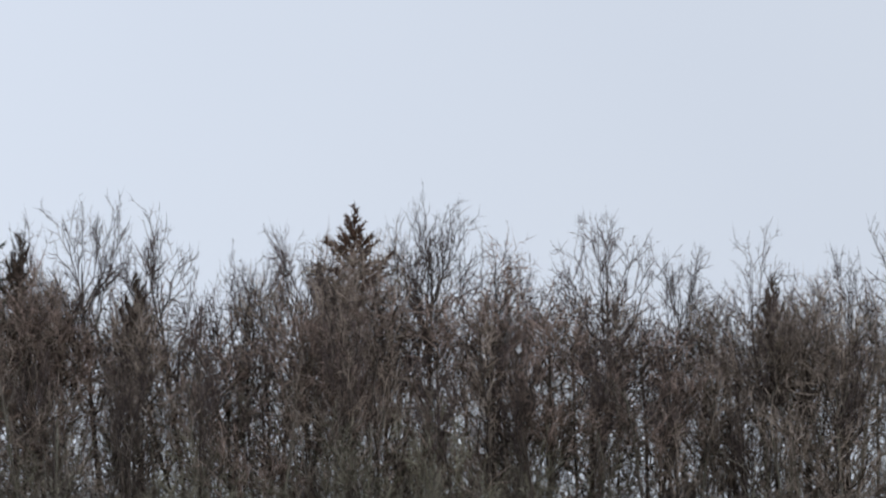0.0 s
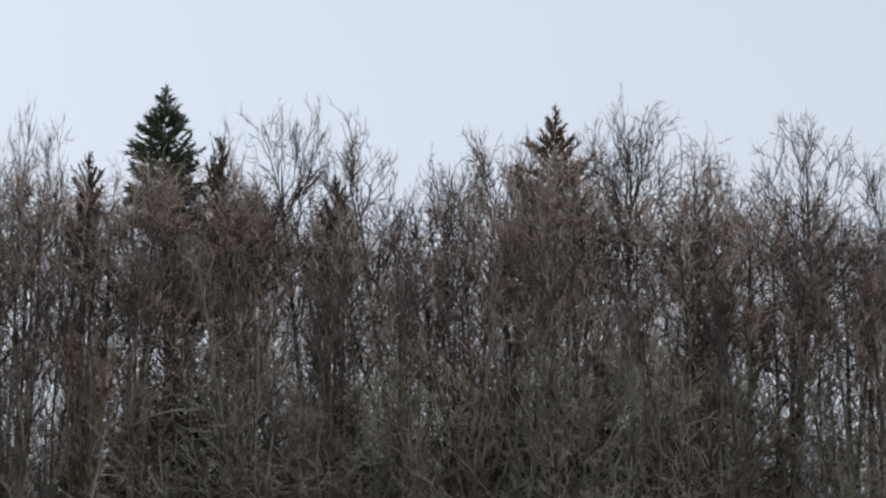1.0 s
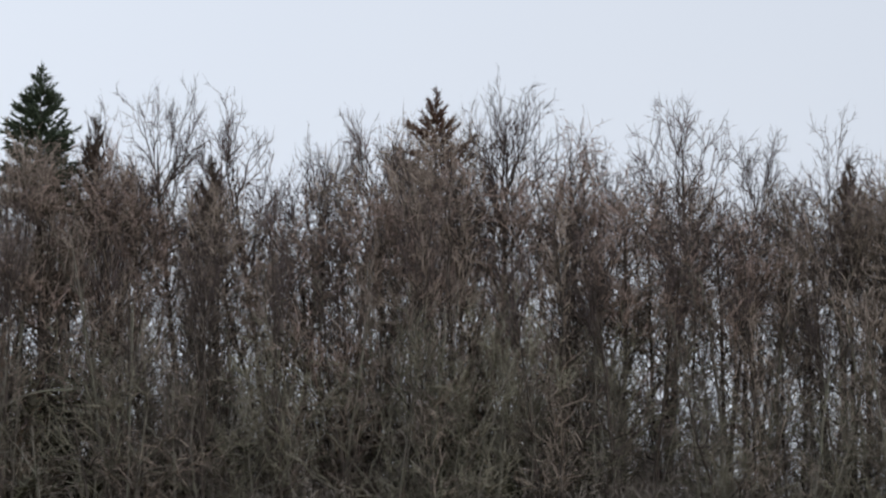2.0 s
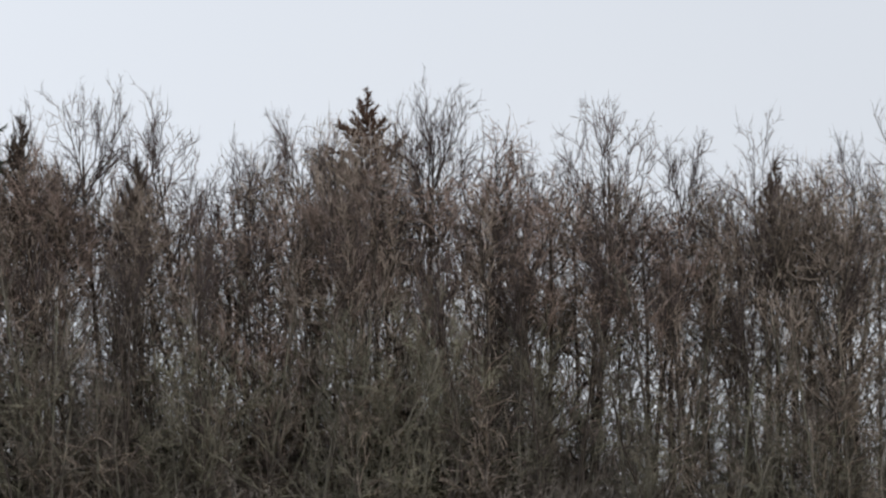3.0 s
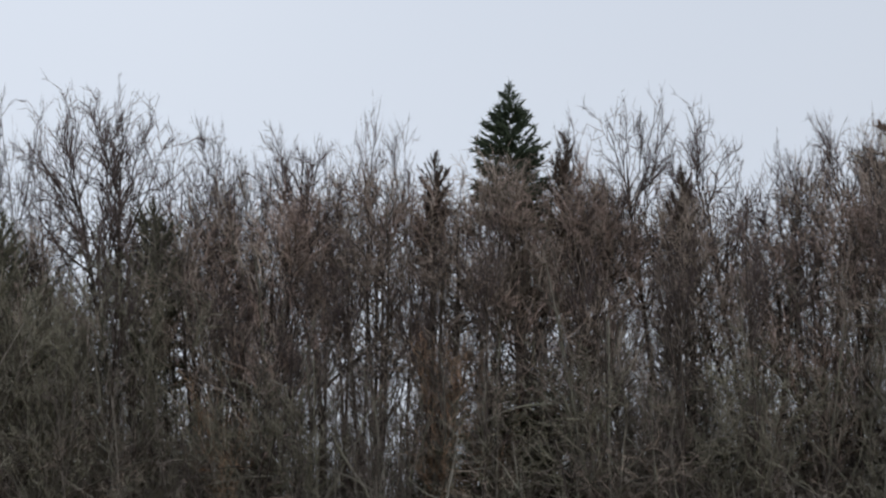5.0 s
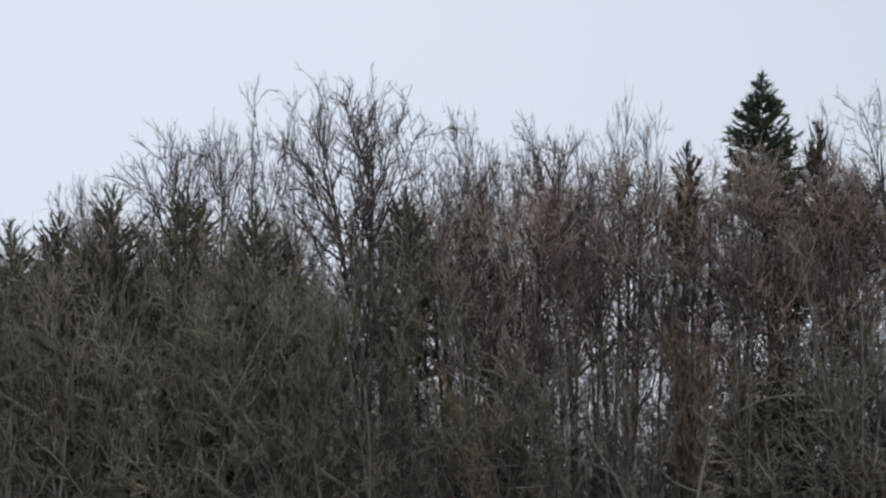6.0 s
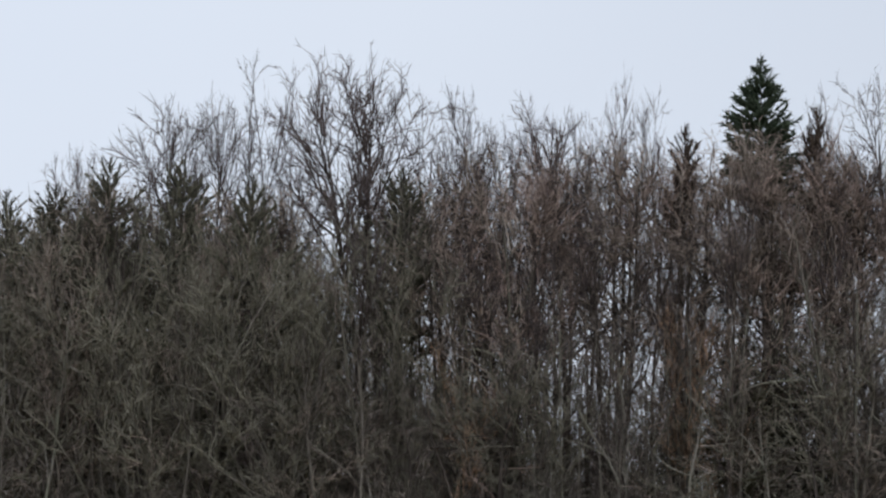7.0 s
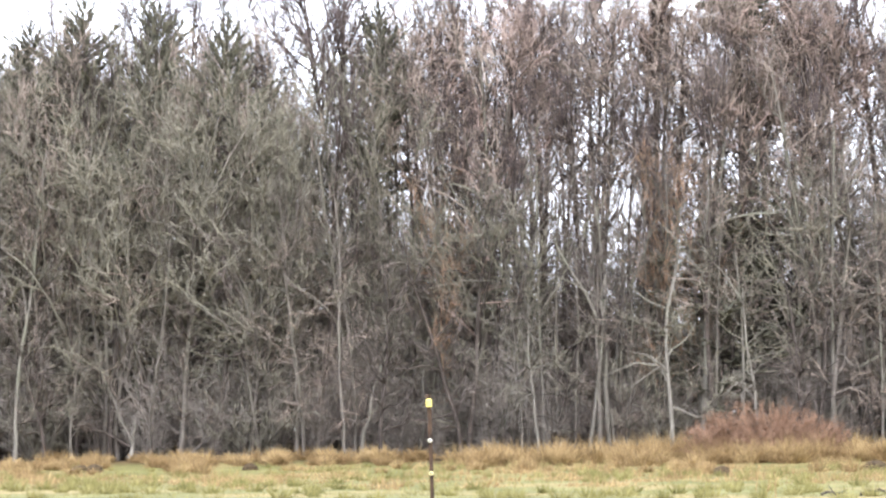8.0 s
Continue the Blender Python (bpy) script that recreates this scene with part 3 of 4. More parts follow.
KINDS = {"fan": FAN, "fork": FORK, "fir": FIRS, "trunk": TRUNK, "stem": STEM, "scraggy": SCRAGGY, "brown_pine": BROWN_PINES, "tall": TALL, "slim": SLIM, "round": ROUND, "red": RED, "back": BACK, "mossy": MOSSY, "high": HIGH, "rust": RUST, "pole": POLE, "straight_pole": STRAIGHT, "shrub": SHRUB, "brush": BRUSH, "far_shrub": FAR_SHRUB, "pine": PINES}
plan = np.random.default_rng(5)


BEHIND = []


def behind(sort, x, y, height, width=0.0):
    """A tree in the depth of the wood, kept for the one mass that stands there."""
    h, wide, off, wood, crown, limbs = KINDS[sort][int(plan.integers(len(KINDS[sort])))]
    k = height / h
    kw = min(max(width / wide, 0.55 * k), 1.7 * k) if width else k
    m = pose(x, y, ground_at(x, y) - 0.05, 0, 0, float(plan.uniform(0, 360))) @ pose(-off[0] * kw, -off[1] * kw, 0) @ Matrix.Diagonal((kw, kw, k, 1))
    BEHIND.extend((part_mesh, np.array(m)) for part_mesh in (wood, crown, *limbs))


def mass_of(name, pieces):
    """One mesh out of many placed meshes, each with its own material."""
    me = bpy.data.meshes.new(name)
    slots, verts, loops, sizes, slot, base = [], [], [], [], [], 0
    for data, m in pieces:
        co, idx, tot = np.zeros(len(data.vertices) * 3), np.zeros(len(data.loops), dtype=np.int32), np.zeros(len(data.polygons), dtype=np.int32)
        data.vertices.foreach_get("co", co)
        data.loops.foreach_get("vertex_index", idx)
        data.polygons.foreach_get("loop_total", tot)
        if data.materials[0] not in slots:
            slots.append(data.materials[0])
        verts.append(co.reshape(-1, 3) @ m[:3, :3].T + m[:3, 3])
        loops.append(idx + base)
        sizes.append(tot)
        slot.append(np.full(len(tot), slots.index(data.materials[0]), dtype=np.int32))
        base += len(data.vertices)
    verts, loops, sizes, slot = (np.concatenate(v) for v in (verts, loops, sizes, slot))
    me.vertices.add(len(verts))
    me.vertices.foreach_set("co", verts.astype(np.float32).ravel())
    me.loops.add(len(loops))
    me.loops.foreach_set("vertex_index", loops)
    me.polygons.add(len(sizes))
    me.polygons.foreach_set("loop_start", np.concatenate([[0], np.cumsum(sizes)[:-1]]).astype(np.int32))
    for material in slots:
        me.materials.append(material)
    me.polygons.foreach_set("material_index", slot)
    me.update(calc_edges=True)
    return me


def plant(sort, x, y, height, which=None, turn=None, width=0.0):
    which = int(plan.integers(len(KINDS[sort]))) if which is None else which
    turn = float(plan.uniform(0, 360)) if turn is None else turn
    name, label, category, group = LABELS[sort]
    return stand(KINDS[sort][which], name, label, category, x, y, height, turn, group, ground_at(x, y) - 0.05, width)


# ---- the trees that make the skyline ----
tagged(stand(SPRUCE, "spruce_tree", "", "", -4.66, 131.5, 22.8, 40), "dark green spruce with a pointed dense crown", "spruce")
tagged(stand(SPRUCE_BROWN, "spruce_tree", "", "", 14.65, 178.0, 29.2, 10), "spruce with a brown cone-laden narrow top", "spruce")
plant("pine", -36.8, 129, 20.3, width=3.6)
plant("pine", -34.4, 129, 17.3, width=2.9)
plant("pine", -32.4, 129, 17.5, width=2.9)
plant("pine", -31.2, 130, 17.2, width=2.9)
plant("pine", -30.2, 129, 18.5, width=2.9)
plant("pine", -27.2, 129, 18.4, width=2.9)
plant("pine", -24.3, 128, 17.6, width=2.9)
plant("round", -23.2, 129, 17.2, width=3.6)
plant("tall", -23.4, 132, 20.6, 4, width=3.2)
plant("pine", -18.5, 129, 18.0, width=2.9)
plant("brown_pine", -7.6, 130, 19.5, width=1.7)
plant("brown_pine", -2.5, 130, 20.2, width=1.6)
plant("brown_pine", 2.0, 130, 18.7, width=1.5)
plant("brown_pine", 27.1, 130, 18.7, width=1.5)
plant("tall", -32.5, 134, 19.5, 0, width=3.7)
plant("tall", -28.2, 131, 21.1, 1, width=4.4)
plant("tall", -26.5, 132, 21.2, 3, width=3.2)
plant("fork", -24.8, 131, 22.6, 0, width=3.6)
plant("tall", -21.7, 130, 22.5, 2, 120, width=5.0)
plant("tall", -20.2, 131, 22.6, 3, width=5.2)
plant("tall", -18.0, 132, 21.2, 4, width=4.2)
plant("tall", -16.6, 132, 21.3, 5, width=3.0)
plant("tall", -14.9, 132, 20.0, 0, width=2.4)
plant("tall", -13.1, 131, 20.8, 1, width=3.8)
plant("tall", -15.8, 133, 19.7, 3, width=3.0)
plant("fan", -11.9, 132, 20.2, 2, width=3.0)
plant("slim", -11.6, 132, 19.9, 3, width=1.8)
plant("slim", -10.3, 131, 21.6, 0, width=1.7)
plant("slim", -9.0, 131, 20.8, 2, width=1.3)
plant("tall", -1.7, 132, 20.8, 4, width=3.8)
plant("tall", 0.1, 131, 21.4, 0, width=4.4)
plant("tall", 2.9, 131, 21.2, 2, width=4.4)
plant("tall", 6.2, 132, 19.6, 3, width=4.0)
plant("tall", 8.1, 132, 20.6, 5, width=4.0)
plant("tall", 9.5, 133, 20.2, 1, width=2.4)
plant("tall", 12.0, 132, 20.9, 4, width=2.0)
plant("tall", 13.5, 130, 21.5, 3, width=4.4)
plant("red", 15.9, 130, 20.1, width=3.6)
plant("tall", 17.2, 131, 19.4, 5, width=3.6)
plant("tall", 20.4, 130, 21.0, 5, width=5.0)
plant("tall", 23.6, 131, 19.8, 1, width=3.2)
plant("round", 24.6, 130, 17.8, width=3.4)
plant("tall", 26.3, 130, 20.5, 4, width=4.0)
plant("slim", 28.6, 131, 19.0, 0, width=2.0)
plant("tall", 30.6, 132, 19.8, 5, width=3.3)
plant("tall", 33.3, 132, 21.0, 0, width=4.2)
plant("tall", 36.4, 132, 20.2, 1, width=3.9)

# ---- the body of the wood ----
EDGE, FAR_EDGE = -39.0, 38.0


def mass_top(x):
    """The height to which the close brown crowns reach along the wood."""
    return float(np.interp(x, (-36, -30, -26, -22, -19, -16, -12, -8, -2, 0, 3, 5, 7, 10, 12, 15, 17, 18.5, 21, 23, 27, 30, 33),
                           (17.4, 17.9, 17.3, 15.8, 17.6, 19.1, 19.5, 19.2, 19.2, 18.9, 18.8, 17.4, 19.2, 20.1, 19.8, 19.6, 17.8, 18.9, 18.5, 17.3, 18.4, 18.8, 19.2)))


def thicket_top(x):
    """The height to which the undergrowth closes the view."""
    return float(np.interp(x, (-38, -30, -24, -18, -14, -12.9, -11.5, -10.5, -8.4, -7.4, -4, 1, 4, 5.2, 7, 9, 17, 20.5, 22.5, 25, 29, 33, 38),
                           (16.6, 16.6, 16.0, 14.2, 13.2, 11.8, 10.6, 9.8, 9.8, 11.8, 13.2, 14.2, 14.2, 13.0, 13.8, 15.0, 15.0, 13.0, 9.8, 12.2, 10.6, 11.4, 11.4)))


def sorts_at(x):
    if x < -19:
        return ("round", "round", "round", "mossy")
    if x < 1:
        return ("high", "high", "high", "red")
    if 4.4 < x < 6.2 or 21.3 < x < 23.2:
        return ("high", "high")
    if x < 20:
        return ("round", "red", "red", "high")
    return ("round", "high", "round")


for y, lo, hi, step in ((129.0, 0.2, 2.2, 2.3), (132.5, -0.2, 1.0, 2.6), (138.0, 0.5, 2.5, 5.0)):
    for x in np.arange(EDGE, FAR_EDGE, step):
        px, py = x + plan.uniform(-0.8, 0.8), y + plan.uniform(-1.0, 1.0)
        choice = sorts_at(px)
        sort = choice[int(plan.integers(len(choice)))]
        tall, wide = (mass_top(px) - plan.uniform(lo, hi)) * py / 130, plan.uniform(3.6, 5.2)
        if y < 131:
            plant(sort, px, py, tall, width=wide)
        elif not (-19 < px < 1 and plan.uniform() < 0.2):
            behind("back" if sort in ("round", "red") else sort, px, py, tall, wide)
for x in np.arange(-18.5, 0, 2.9):
    plant("high" if plan.uniform() < 0.6 else "red", x, 130.6 + plan.uniform(-0.4, 0.4), mass_top(x) - plan.uniform(0, 1.2), width=3.8)
for x in np.arange(16.8, 37, 4.0):
    plant("round", x, 130.6, mass_top(x) - plan.uniform(0, 1.0), width=4.2)
for x in np.arange(-38.5, -19.5, 1.9):
    behind("round", x, 130.8 + plan.uniform(-0.5, 0.5), mass_top(x) - plan.uniform(0.6, 2.0), 4.0)
for x in np.arange(-38.5, -19.5, 2.1):
    plant("mossy", x + plan.uniform(-0.5, 0.5), plan.uniform(127.4, 128.4), mass_top(x) - plan.uniform(0.4, 1.8), width=4.2)
# crowns that close in before the conifers
for x, h in ((-7.5, 18.2), (-2.3, 18.9), (2.1, 17.5), (27.0, 17.4), (-6.0, 18.8), (-4.0, 19.1), (-4.9, 19.2), (9.4, 19.9), (11.2, 20.0)):
    plant("high" if x < 0 else "round", x, 128.6, h, width=3.2)
for y, lo, hi, step in ((127.0, 0.25, 0.5, 1.8), (129.6, 0.55, 0.9, 2.0), (134.0, 0.7, 0.98, 2.4)):
    for x in np.arange(EDGE, FAR_EDGE, step):
        px = x + plan.uniform(-0.8, 0.8)
        plant("shrub", px, y + plan.uniform(-0.9, 0.9), thicket_top(px) * plan.uniform(lo, hi), width=plan.uniform(4.0, 5.5))
for x in np.arange(-12.6, -7.4, 0.9):
    plant("shrub", x, 131.4 + plan.uniform(-0.4, 0.4), 9.7 + plan.uniform(-0.6, 0.3), width=2.8)
# closer growth under the gaps between the crowns
for lo, hi in ((-38.0, -13.5), (-1.0, 35.0)):
    for x in np.arange(lo, hi, 1.2):
        plant("shrub", x + plan.uniform(-0.4, 0.4), 136 + plan.uniform(-0.8, 0.8), thicket_top(x) * plan.uniform(0.7, 0.9), width=plan.uniform(3.4, 4.6))
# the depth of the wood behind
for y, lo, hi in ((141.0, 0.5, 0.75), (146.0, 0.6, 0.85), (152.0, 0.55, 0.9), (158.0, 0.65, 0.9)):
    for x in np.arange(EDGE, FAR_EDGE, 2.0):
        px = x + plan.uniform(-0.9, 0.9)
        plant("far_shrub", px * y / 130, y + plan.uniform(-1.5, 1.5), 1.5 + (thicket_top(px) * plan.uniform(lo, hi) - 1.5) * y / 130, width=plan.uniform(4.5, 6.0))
# young stems that stand close all through the wood, and the understorey at its edge
for y, lo, hi, step in ((127.6, 0.72, 0.92, 1.8), (130.4, 0.78, 0.98, 1.3)):
    for x in np.arange(EDGE, FAR_EDGE, step):
        px = x + plan.uniform(-0.7, 0.7)
        (plant if y < 129 else behind)("stem", px, y + plan.uniform(-1.0, 1.0), mass_top(px) * plan.uniform(lo, hi) * y / 130 * (0.72 if -11.8 < px < -8.2 or y > 129 and -13 < px < -5.5 else 1.0))
for y, lo, hi, step in ((126.0, 6.0, 12.0, 1.6), (127.8, 7.0, 11.5, 2.4)):
    for x in np.arange(EDGE, FAR_EDGE, step):
        px = x + plan.uniform(-0.8, 0.8)
        (plant if y < 127 else behind)("scraggy", px, y + plan.uniform(-0.5, 0.5), min(plan.uniform(lo, hi), 0.85 * thicket_top(px)))
tagged(new("far_wood", mass_of("far_wood", BEHIND)), "close leafless brown trees in the depth of the wood", "trees", "", "stuff")
for x in np.arange(EDGE, FAR_EDGE, 1.9):
    px = x + plan.uniform(-0.8, 0.8)
    plant("pole", px, plan.uniform(126.2, 131), plan.uniform(9, 14))
for x in np.arange(EDGE, FAR_EDGE, 3.4):
    px = x + plan.uniform(-1, 1)
    plant("mossy", px, plan.uniform(126.4, 128), thicket_top(px) * plan.uniform(0.7, 0.95))
for x in (-7.6, -6.2, -16.2):
    plant("rust", x, 127.5 + plan.uniform(-0.6, 0.6), plan.uniform(11.0, 12.6), width=3.2)
for x in np.arange(EDGE, 8, 0.95):
    plant("brush", x + plan.uniform(-0.5, 0.5), plan.uniform(126.2, 127.8), plan.uniform(2.2, 5.6), width=plan.uniform(2.4, 3.4))
for x in np.arange(-37.5, -21, 2.6):
    plant("mossy", x + plan.uniform(-0.8, 0.8), plan.uniform(126.6, 127.6), plan.uniform(12.5, 15.2))
# young conifers in the shade, and the lichened tree that fans out before them
for x, y, tall in ((-5.4, 128.6, 11.4), (12.2, 128.4, 9.4), (14.6, 128.8, 9.0), (16.6, 128.6, 8.0), (9.6, 128.8, 8.0), (2.6, 129.0, 8.6)):
    plant("fir", x, y, tall, width=3.2)
plant("mossy", 13.0, 126.3, 13.6, 1, width=5.0)
# single crowns and bushes that close the wider gaps
for sort, x, y, tall, which, turn, width in (
        ("high", -9.7, 129.8, 19.0, 1, 30, 3.8), ("red", -13.4, 130.2, 18.9, 1, 200, 3.8), ("high", -12.0, 131.0, 19.2, 2, 80, 3.2), ("red", -8.3, 130.2, 18.7, 0, 140, 3.4),
        ("round", -30.7, 128.0, 17.5, 1, 110, 3.6), ("mossy", -27.8, 127.8, 17.5, 2, 310, 3.4), ("round", -25.5, 128.0, 17.0, 0, 50, 3.2), ("mossy", -33.2, 128.0, 17.0, 3, 10, 3.4), ("mossy", -18.7, 127.9, 17.3, 0, 80, 3.0),
        ("round", -29.0, 130.6, 17.2, 1, 20, 3.8), ("mossy", -26.2, 130.2, 16.9, 2, 70, 3.8), ("round", -24.4, 130.8, 17.2, 4, 160, 3.6), ("red", -0.9, 129.6, 18.6, 2, 40, 2.4),
        ("shrub", -17.9, 129.8, 13.2, 0, 10, 3.0), ("shrub", -17.0, 130.6, 13.0, 2, 100, 3.0), ("shrub", -18.6, 131.0, 13.6, 1, 250, 3.0),
        ("shrub", -5.3, 130.6, 12.0, 1, 20, 3.4), ("shrub", -4.1, 131.2, 12.4, 0, 150, 3.2), ("fir", -4.6, 129.6, 11.8, 1, 70, 3.2), ("shrub", 0.2, 129.8, 13.6, 0, 60, 3.0), ("shrub", 1.0, 130.8, 14.2, 2, 190, 3.2), ("shrub", 1.9, 130.0, 12.0, 1, 300, 3.0)):
    plant(sort, x, y, tall, which, turn, width)
# dark stems before the close crowns
for x in (-35.6, -29.4, -24.6, -19.6, -15.2, -12.9, -11.0, -8.4, -5.6, -1.9, 1.6, 4.3, 6.7, 9.9, 13.3, 16.4, 19.9, 22.4, 25.3, 29.6):
    plant("slim", x, plan.uniform(126.8, 128.0), plan.uniform(14.5, 17.5), width=2.2)
# pale trunks that stand free at the edge
plant("straight_pole", -0.9, 125.8, 13.0, 0, 90)
plant("pole", -9.6, 125.9, 11.0, 2, 0)
plant("straight_pole", -12.4, 126.0, 12.0, 0, 20)
plant("straight_pole", -33.3, 126.0, 12.0, 0, 200)
plant("straight_pole", 0.3, 126.0, 10.0, 0, 310)
for x, tall in ((-13.1, 9.5), (-12.1, 12.5), (-11.2, 11.0), (-10.6, 9.0), (-10.1, 12.0), (-8.9, 10.0), (-8.2, 11.5), (-7.2, 12.5), (-5.4, 11.0), (-26.3, 12.0), (-21.7, 11.5)):
    plant("trunk", x, 126.1 + plan.uniform(-0.25, 0.5), tall)


def dead_limb(x, y, z, reach, rise, bow, r, label, bark=PALE_BARK, seed=1):
    """A bare broken limb that leans in the undergrowth: from (x, z) over reach and rise, bowed upwards, with a few stubs."""
    rng = np.random.default_rng(seed)
    t = np.linspace(0, 1, 12)[:, None]
    line = np.array([[0.0, 0, 0]]) + t * np.array([[reach, 0.3, rise]]) + np.sin(np.pi * t) * np.array([[0, 0, bow]])
    line = line + rng.normal(0, 0.03, line.shape)
    limb = (line[None], (r * (1 - 0.7 * t[:, 0]))[None])
    s, w, q, u = spawn(rng, *limb, 7, 0.2, 0.95, 50, 14)
    stub = grow(rng, s, w, r * rng.uniform(3, 13, 7), q * 0.5, np.full(7, 0.008), 5, 0.15, 0.05)
    ob = new("dead_limb", mesh_of("dead_limb", *tubes([(*limb, 7), (*stub, 4)]), bark))
    ob.matrix_basis = pose(x, y, z)
    return tagged(ob, label, "branch")


dead_limb(-18.9, 125.9, ground_at(-18.9, 125.9) - 0.05, 1.1, 3.9, 0.9, 0.085, "pale dead limb bent over in the undergrowth", seed=3)
dead_limb(-27.4, 126.0, ground_at(-27.4, 126) - 0.05, -1.6, 3.6, 0.0, 0.075, "pale fallen limb leaning among thin trunks", PALE_BARK, 5)
dead_limb(-26.9, 125.9, ground_at(-26.9, 125.9) - 0.05, -4.2, 1.9, 0.3, 0.06, "dark fallen limb lying low over the grass", DARK_BARK, 7)
dead_limb(-25.6, 126.0, ground_at(-25.6, 126) - 0.05, 3.2, 1.9, 0.5, 0.055, "grey fallen limb lying low over the grass", BARK, 8)
dead_limb(-13.9, 125.9, ground_at(-13.9, 125.9) - 0.05, 0.8, 2.2, 0.1, 0.055, "pale dead limb leaning on a trunk", PALE_BARK, 9)
dead_limb(-9.2, 125.8, ground_at(-9.2, 125.8) - 0.05, -1.1, 7.6, 0.4, 0.07, "pale crooked dead stem with broken stubs", PALE_BARK, 11)
dead_limb(-32.2, 125.7, ground_at(-32.2, 125.7) - 0.05, 0.05, 1.4, 0.0, 0.05, "short pale stump stake in dry grass", PALE_BARK, 13)
dead_limb(-27.7, 125.8, ground_at(-27.7, 125.8) - 0.05, 0.15, 1.9, 0.0, 0.11, "pale torn stump at the wood's edge", PALE_BARK, 14)
dead_limb(-9.9, 125.8, ground_at(-9.9, 125.8) - 0.05, 0.05, 1.7, 0.0, 0.07, "short pale broken trunk at the wood's edge", PALE_BARK, 15)
dead_limb(-0.28, 72.4, 0.04, 0.75, 0.11, 0.0, 0.04, "dark broken branch lying in meadow grass", DARK_BARK, 17)
dead_limb(-1.05, 71.7, 0.03, 0.55, 0.04, 0.02, 0.03, "dark broken branch lying in meadow grass", DARK_BARK, 18)


def snag(x, y, tall, r, limbs, label, seed):
    """A pale half-dead trunk with long bare limbs, each from its height on the trunk over a reach and a rise."""
    rng = np.random.default_rng(seed)
    trunk = grow(rng, np.zeros((1, 3)), np.array([[0.0, 0.0, 1.0]]), [tall], [r], [r * 0.35], 13, 0.035, 0.08)
    ob = new("dead_tree")
    ob.matrix_basis = pose(x, y, ground_at(x, y) - 0.05)
    part("trunk", mesh_of("trunk", *tubes([(*trunk, 8)]), PALE_BARK), ob)
    t = np.linspace(0, 1, 11)[:, None]
    for height, reach, rise, bow, thick in limbs:
        foot = trunk[0][0, int(round(height / tall * 12))]
        line = foot + t * np.array([[reach, -0.3, rise]]) + np.sin(np.pi * t) * np.array([[0, 0, bow]])
        line = line + np.cumsum(rng.normal(0, 0.025, line.shape), axis=0) * np.minimum(t * 4, 1)
        limb = (line[None], (thick * (1 - 0.65 * t[:, 0]))[None])
        s, w, q, u = spawn(rng, *limb, 9, 0.3, 0.98, 42, 12)
        twig = grow(rng, s, w, rng.uniform(0.25, 0.9, 9), q * 0.6, np.full(9, 0.008), 5, 0.16, 0.05)
        part("limb", mesh_of("limb", *tubes([(*limb, 6), (*twig, 4)]), PALE_BARK), ob)
    return tagged(ob, label, "tree", "half-dead trees at the edge")


snag(-6.0, 125.8, 10.2, 0.10, ((8.4, 2.9, 0.7, 0.25, 0.06), (6.6, -1.2, 1.6, 0.0, 0.04)), "pale half-dead tree with one long level limb", 21)
snag(-9.45, 125.7, 8.6, 0.10, ((5.2, -1.9, 3.2, -0.25, 0.07),), "pale forked half-dead tree among grey trunks", 22)
snag(-4.4, 125.9, 8.0, 0.08, ((6.3, -1.5, 2.1, 0.0, 0.055), (4.2, 1.3, 1.0, 0.1, 0.035)), "pale half-dead tree with a leaning broken limb", 23)
plant("round", -32.0, 126.3, 15.0, 2, width=3.0)
plant("pole", -31.4, 126.0, 13.0, 0)


# ---- the meadow's edge ----
def blades(seed, centres, per, spread, tall, wide, lean, k=3):
    rng = np.random.default_rng(seed)
    c = np.repeat(centres, per, axis=0)
    n = len(c)
    start = c[:, :3] + np.stack([rng.normal(0, spread, n), rng.normal(0, spread, n), np.zeros(n)], -1)
    start[:, 2] = ground_height(start[:, 0], start[:, 1]) - 0.02
    way = np.stack([rng.normal(0, lean, n), rng.normal(0, lean, n), np.ones(n)], -1)
    return grow(rng, start, way, tall * np.repeat(centres[:, 3], per) * rng.uniform(0.5, 1.1, n),
                np.full(n, wide), np.full(n, 0.001), k, 0.25, -0.3)


def scatter(seed, count, x0, x1, y0, y1, lo, hi):
    rng = np.random.default_rng(seed)
    return np.stack([rng.uniform(x0, x1, count), rng.uniform(y0, y1, count), np.zeros(count), rng.uniform(lo, hi, count)], -1)


def mounds(seed, centres, per, wide, k=3):
    """Blades that rise from a stool and arch outwards, so that each tussock is a rounded heap."""
    rng = np.random.default_rng(seed)
    c = np.repeat(centres, per, axis=0)
    n, tall = len(c), np.repeat(centres[:, 3], per)
    around, out = rng.uniform(0, 6.28, n), np.sqrt(rng.uniform(0, 1, n))
    radial = np.stack([np.cos(around) * out, np.sin(around) * out, np.zeros(n)], -1)
    start = c[:, :3] + radial * (0.42 * tall)[:, None]
    start[:, 2] = ground_height(start[:, 0], start[:, 1]) - 0.02
    way = radial * 0.75 + np.stack([rng.normal(0, 0.22, n), rng.normal(0, 0.22, n), np.ones(n)], -1)
    return grow(rng, start, way, tall * rng.uniform(0.75, 1.25, n) * (1.15 - 0.3 * out), np.full(n, wide), np.full(n, 0.002), k, 0.2, -0.28)


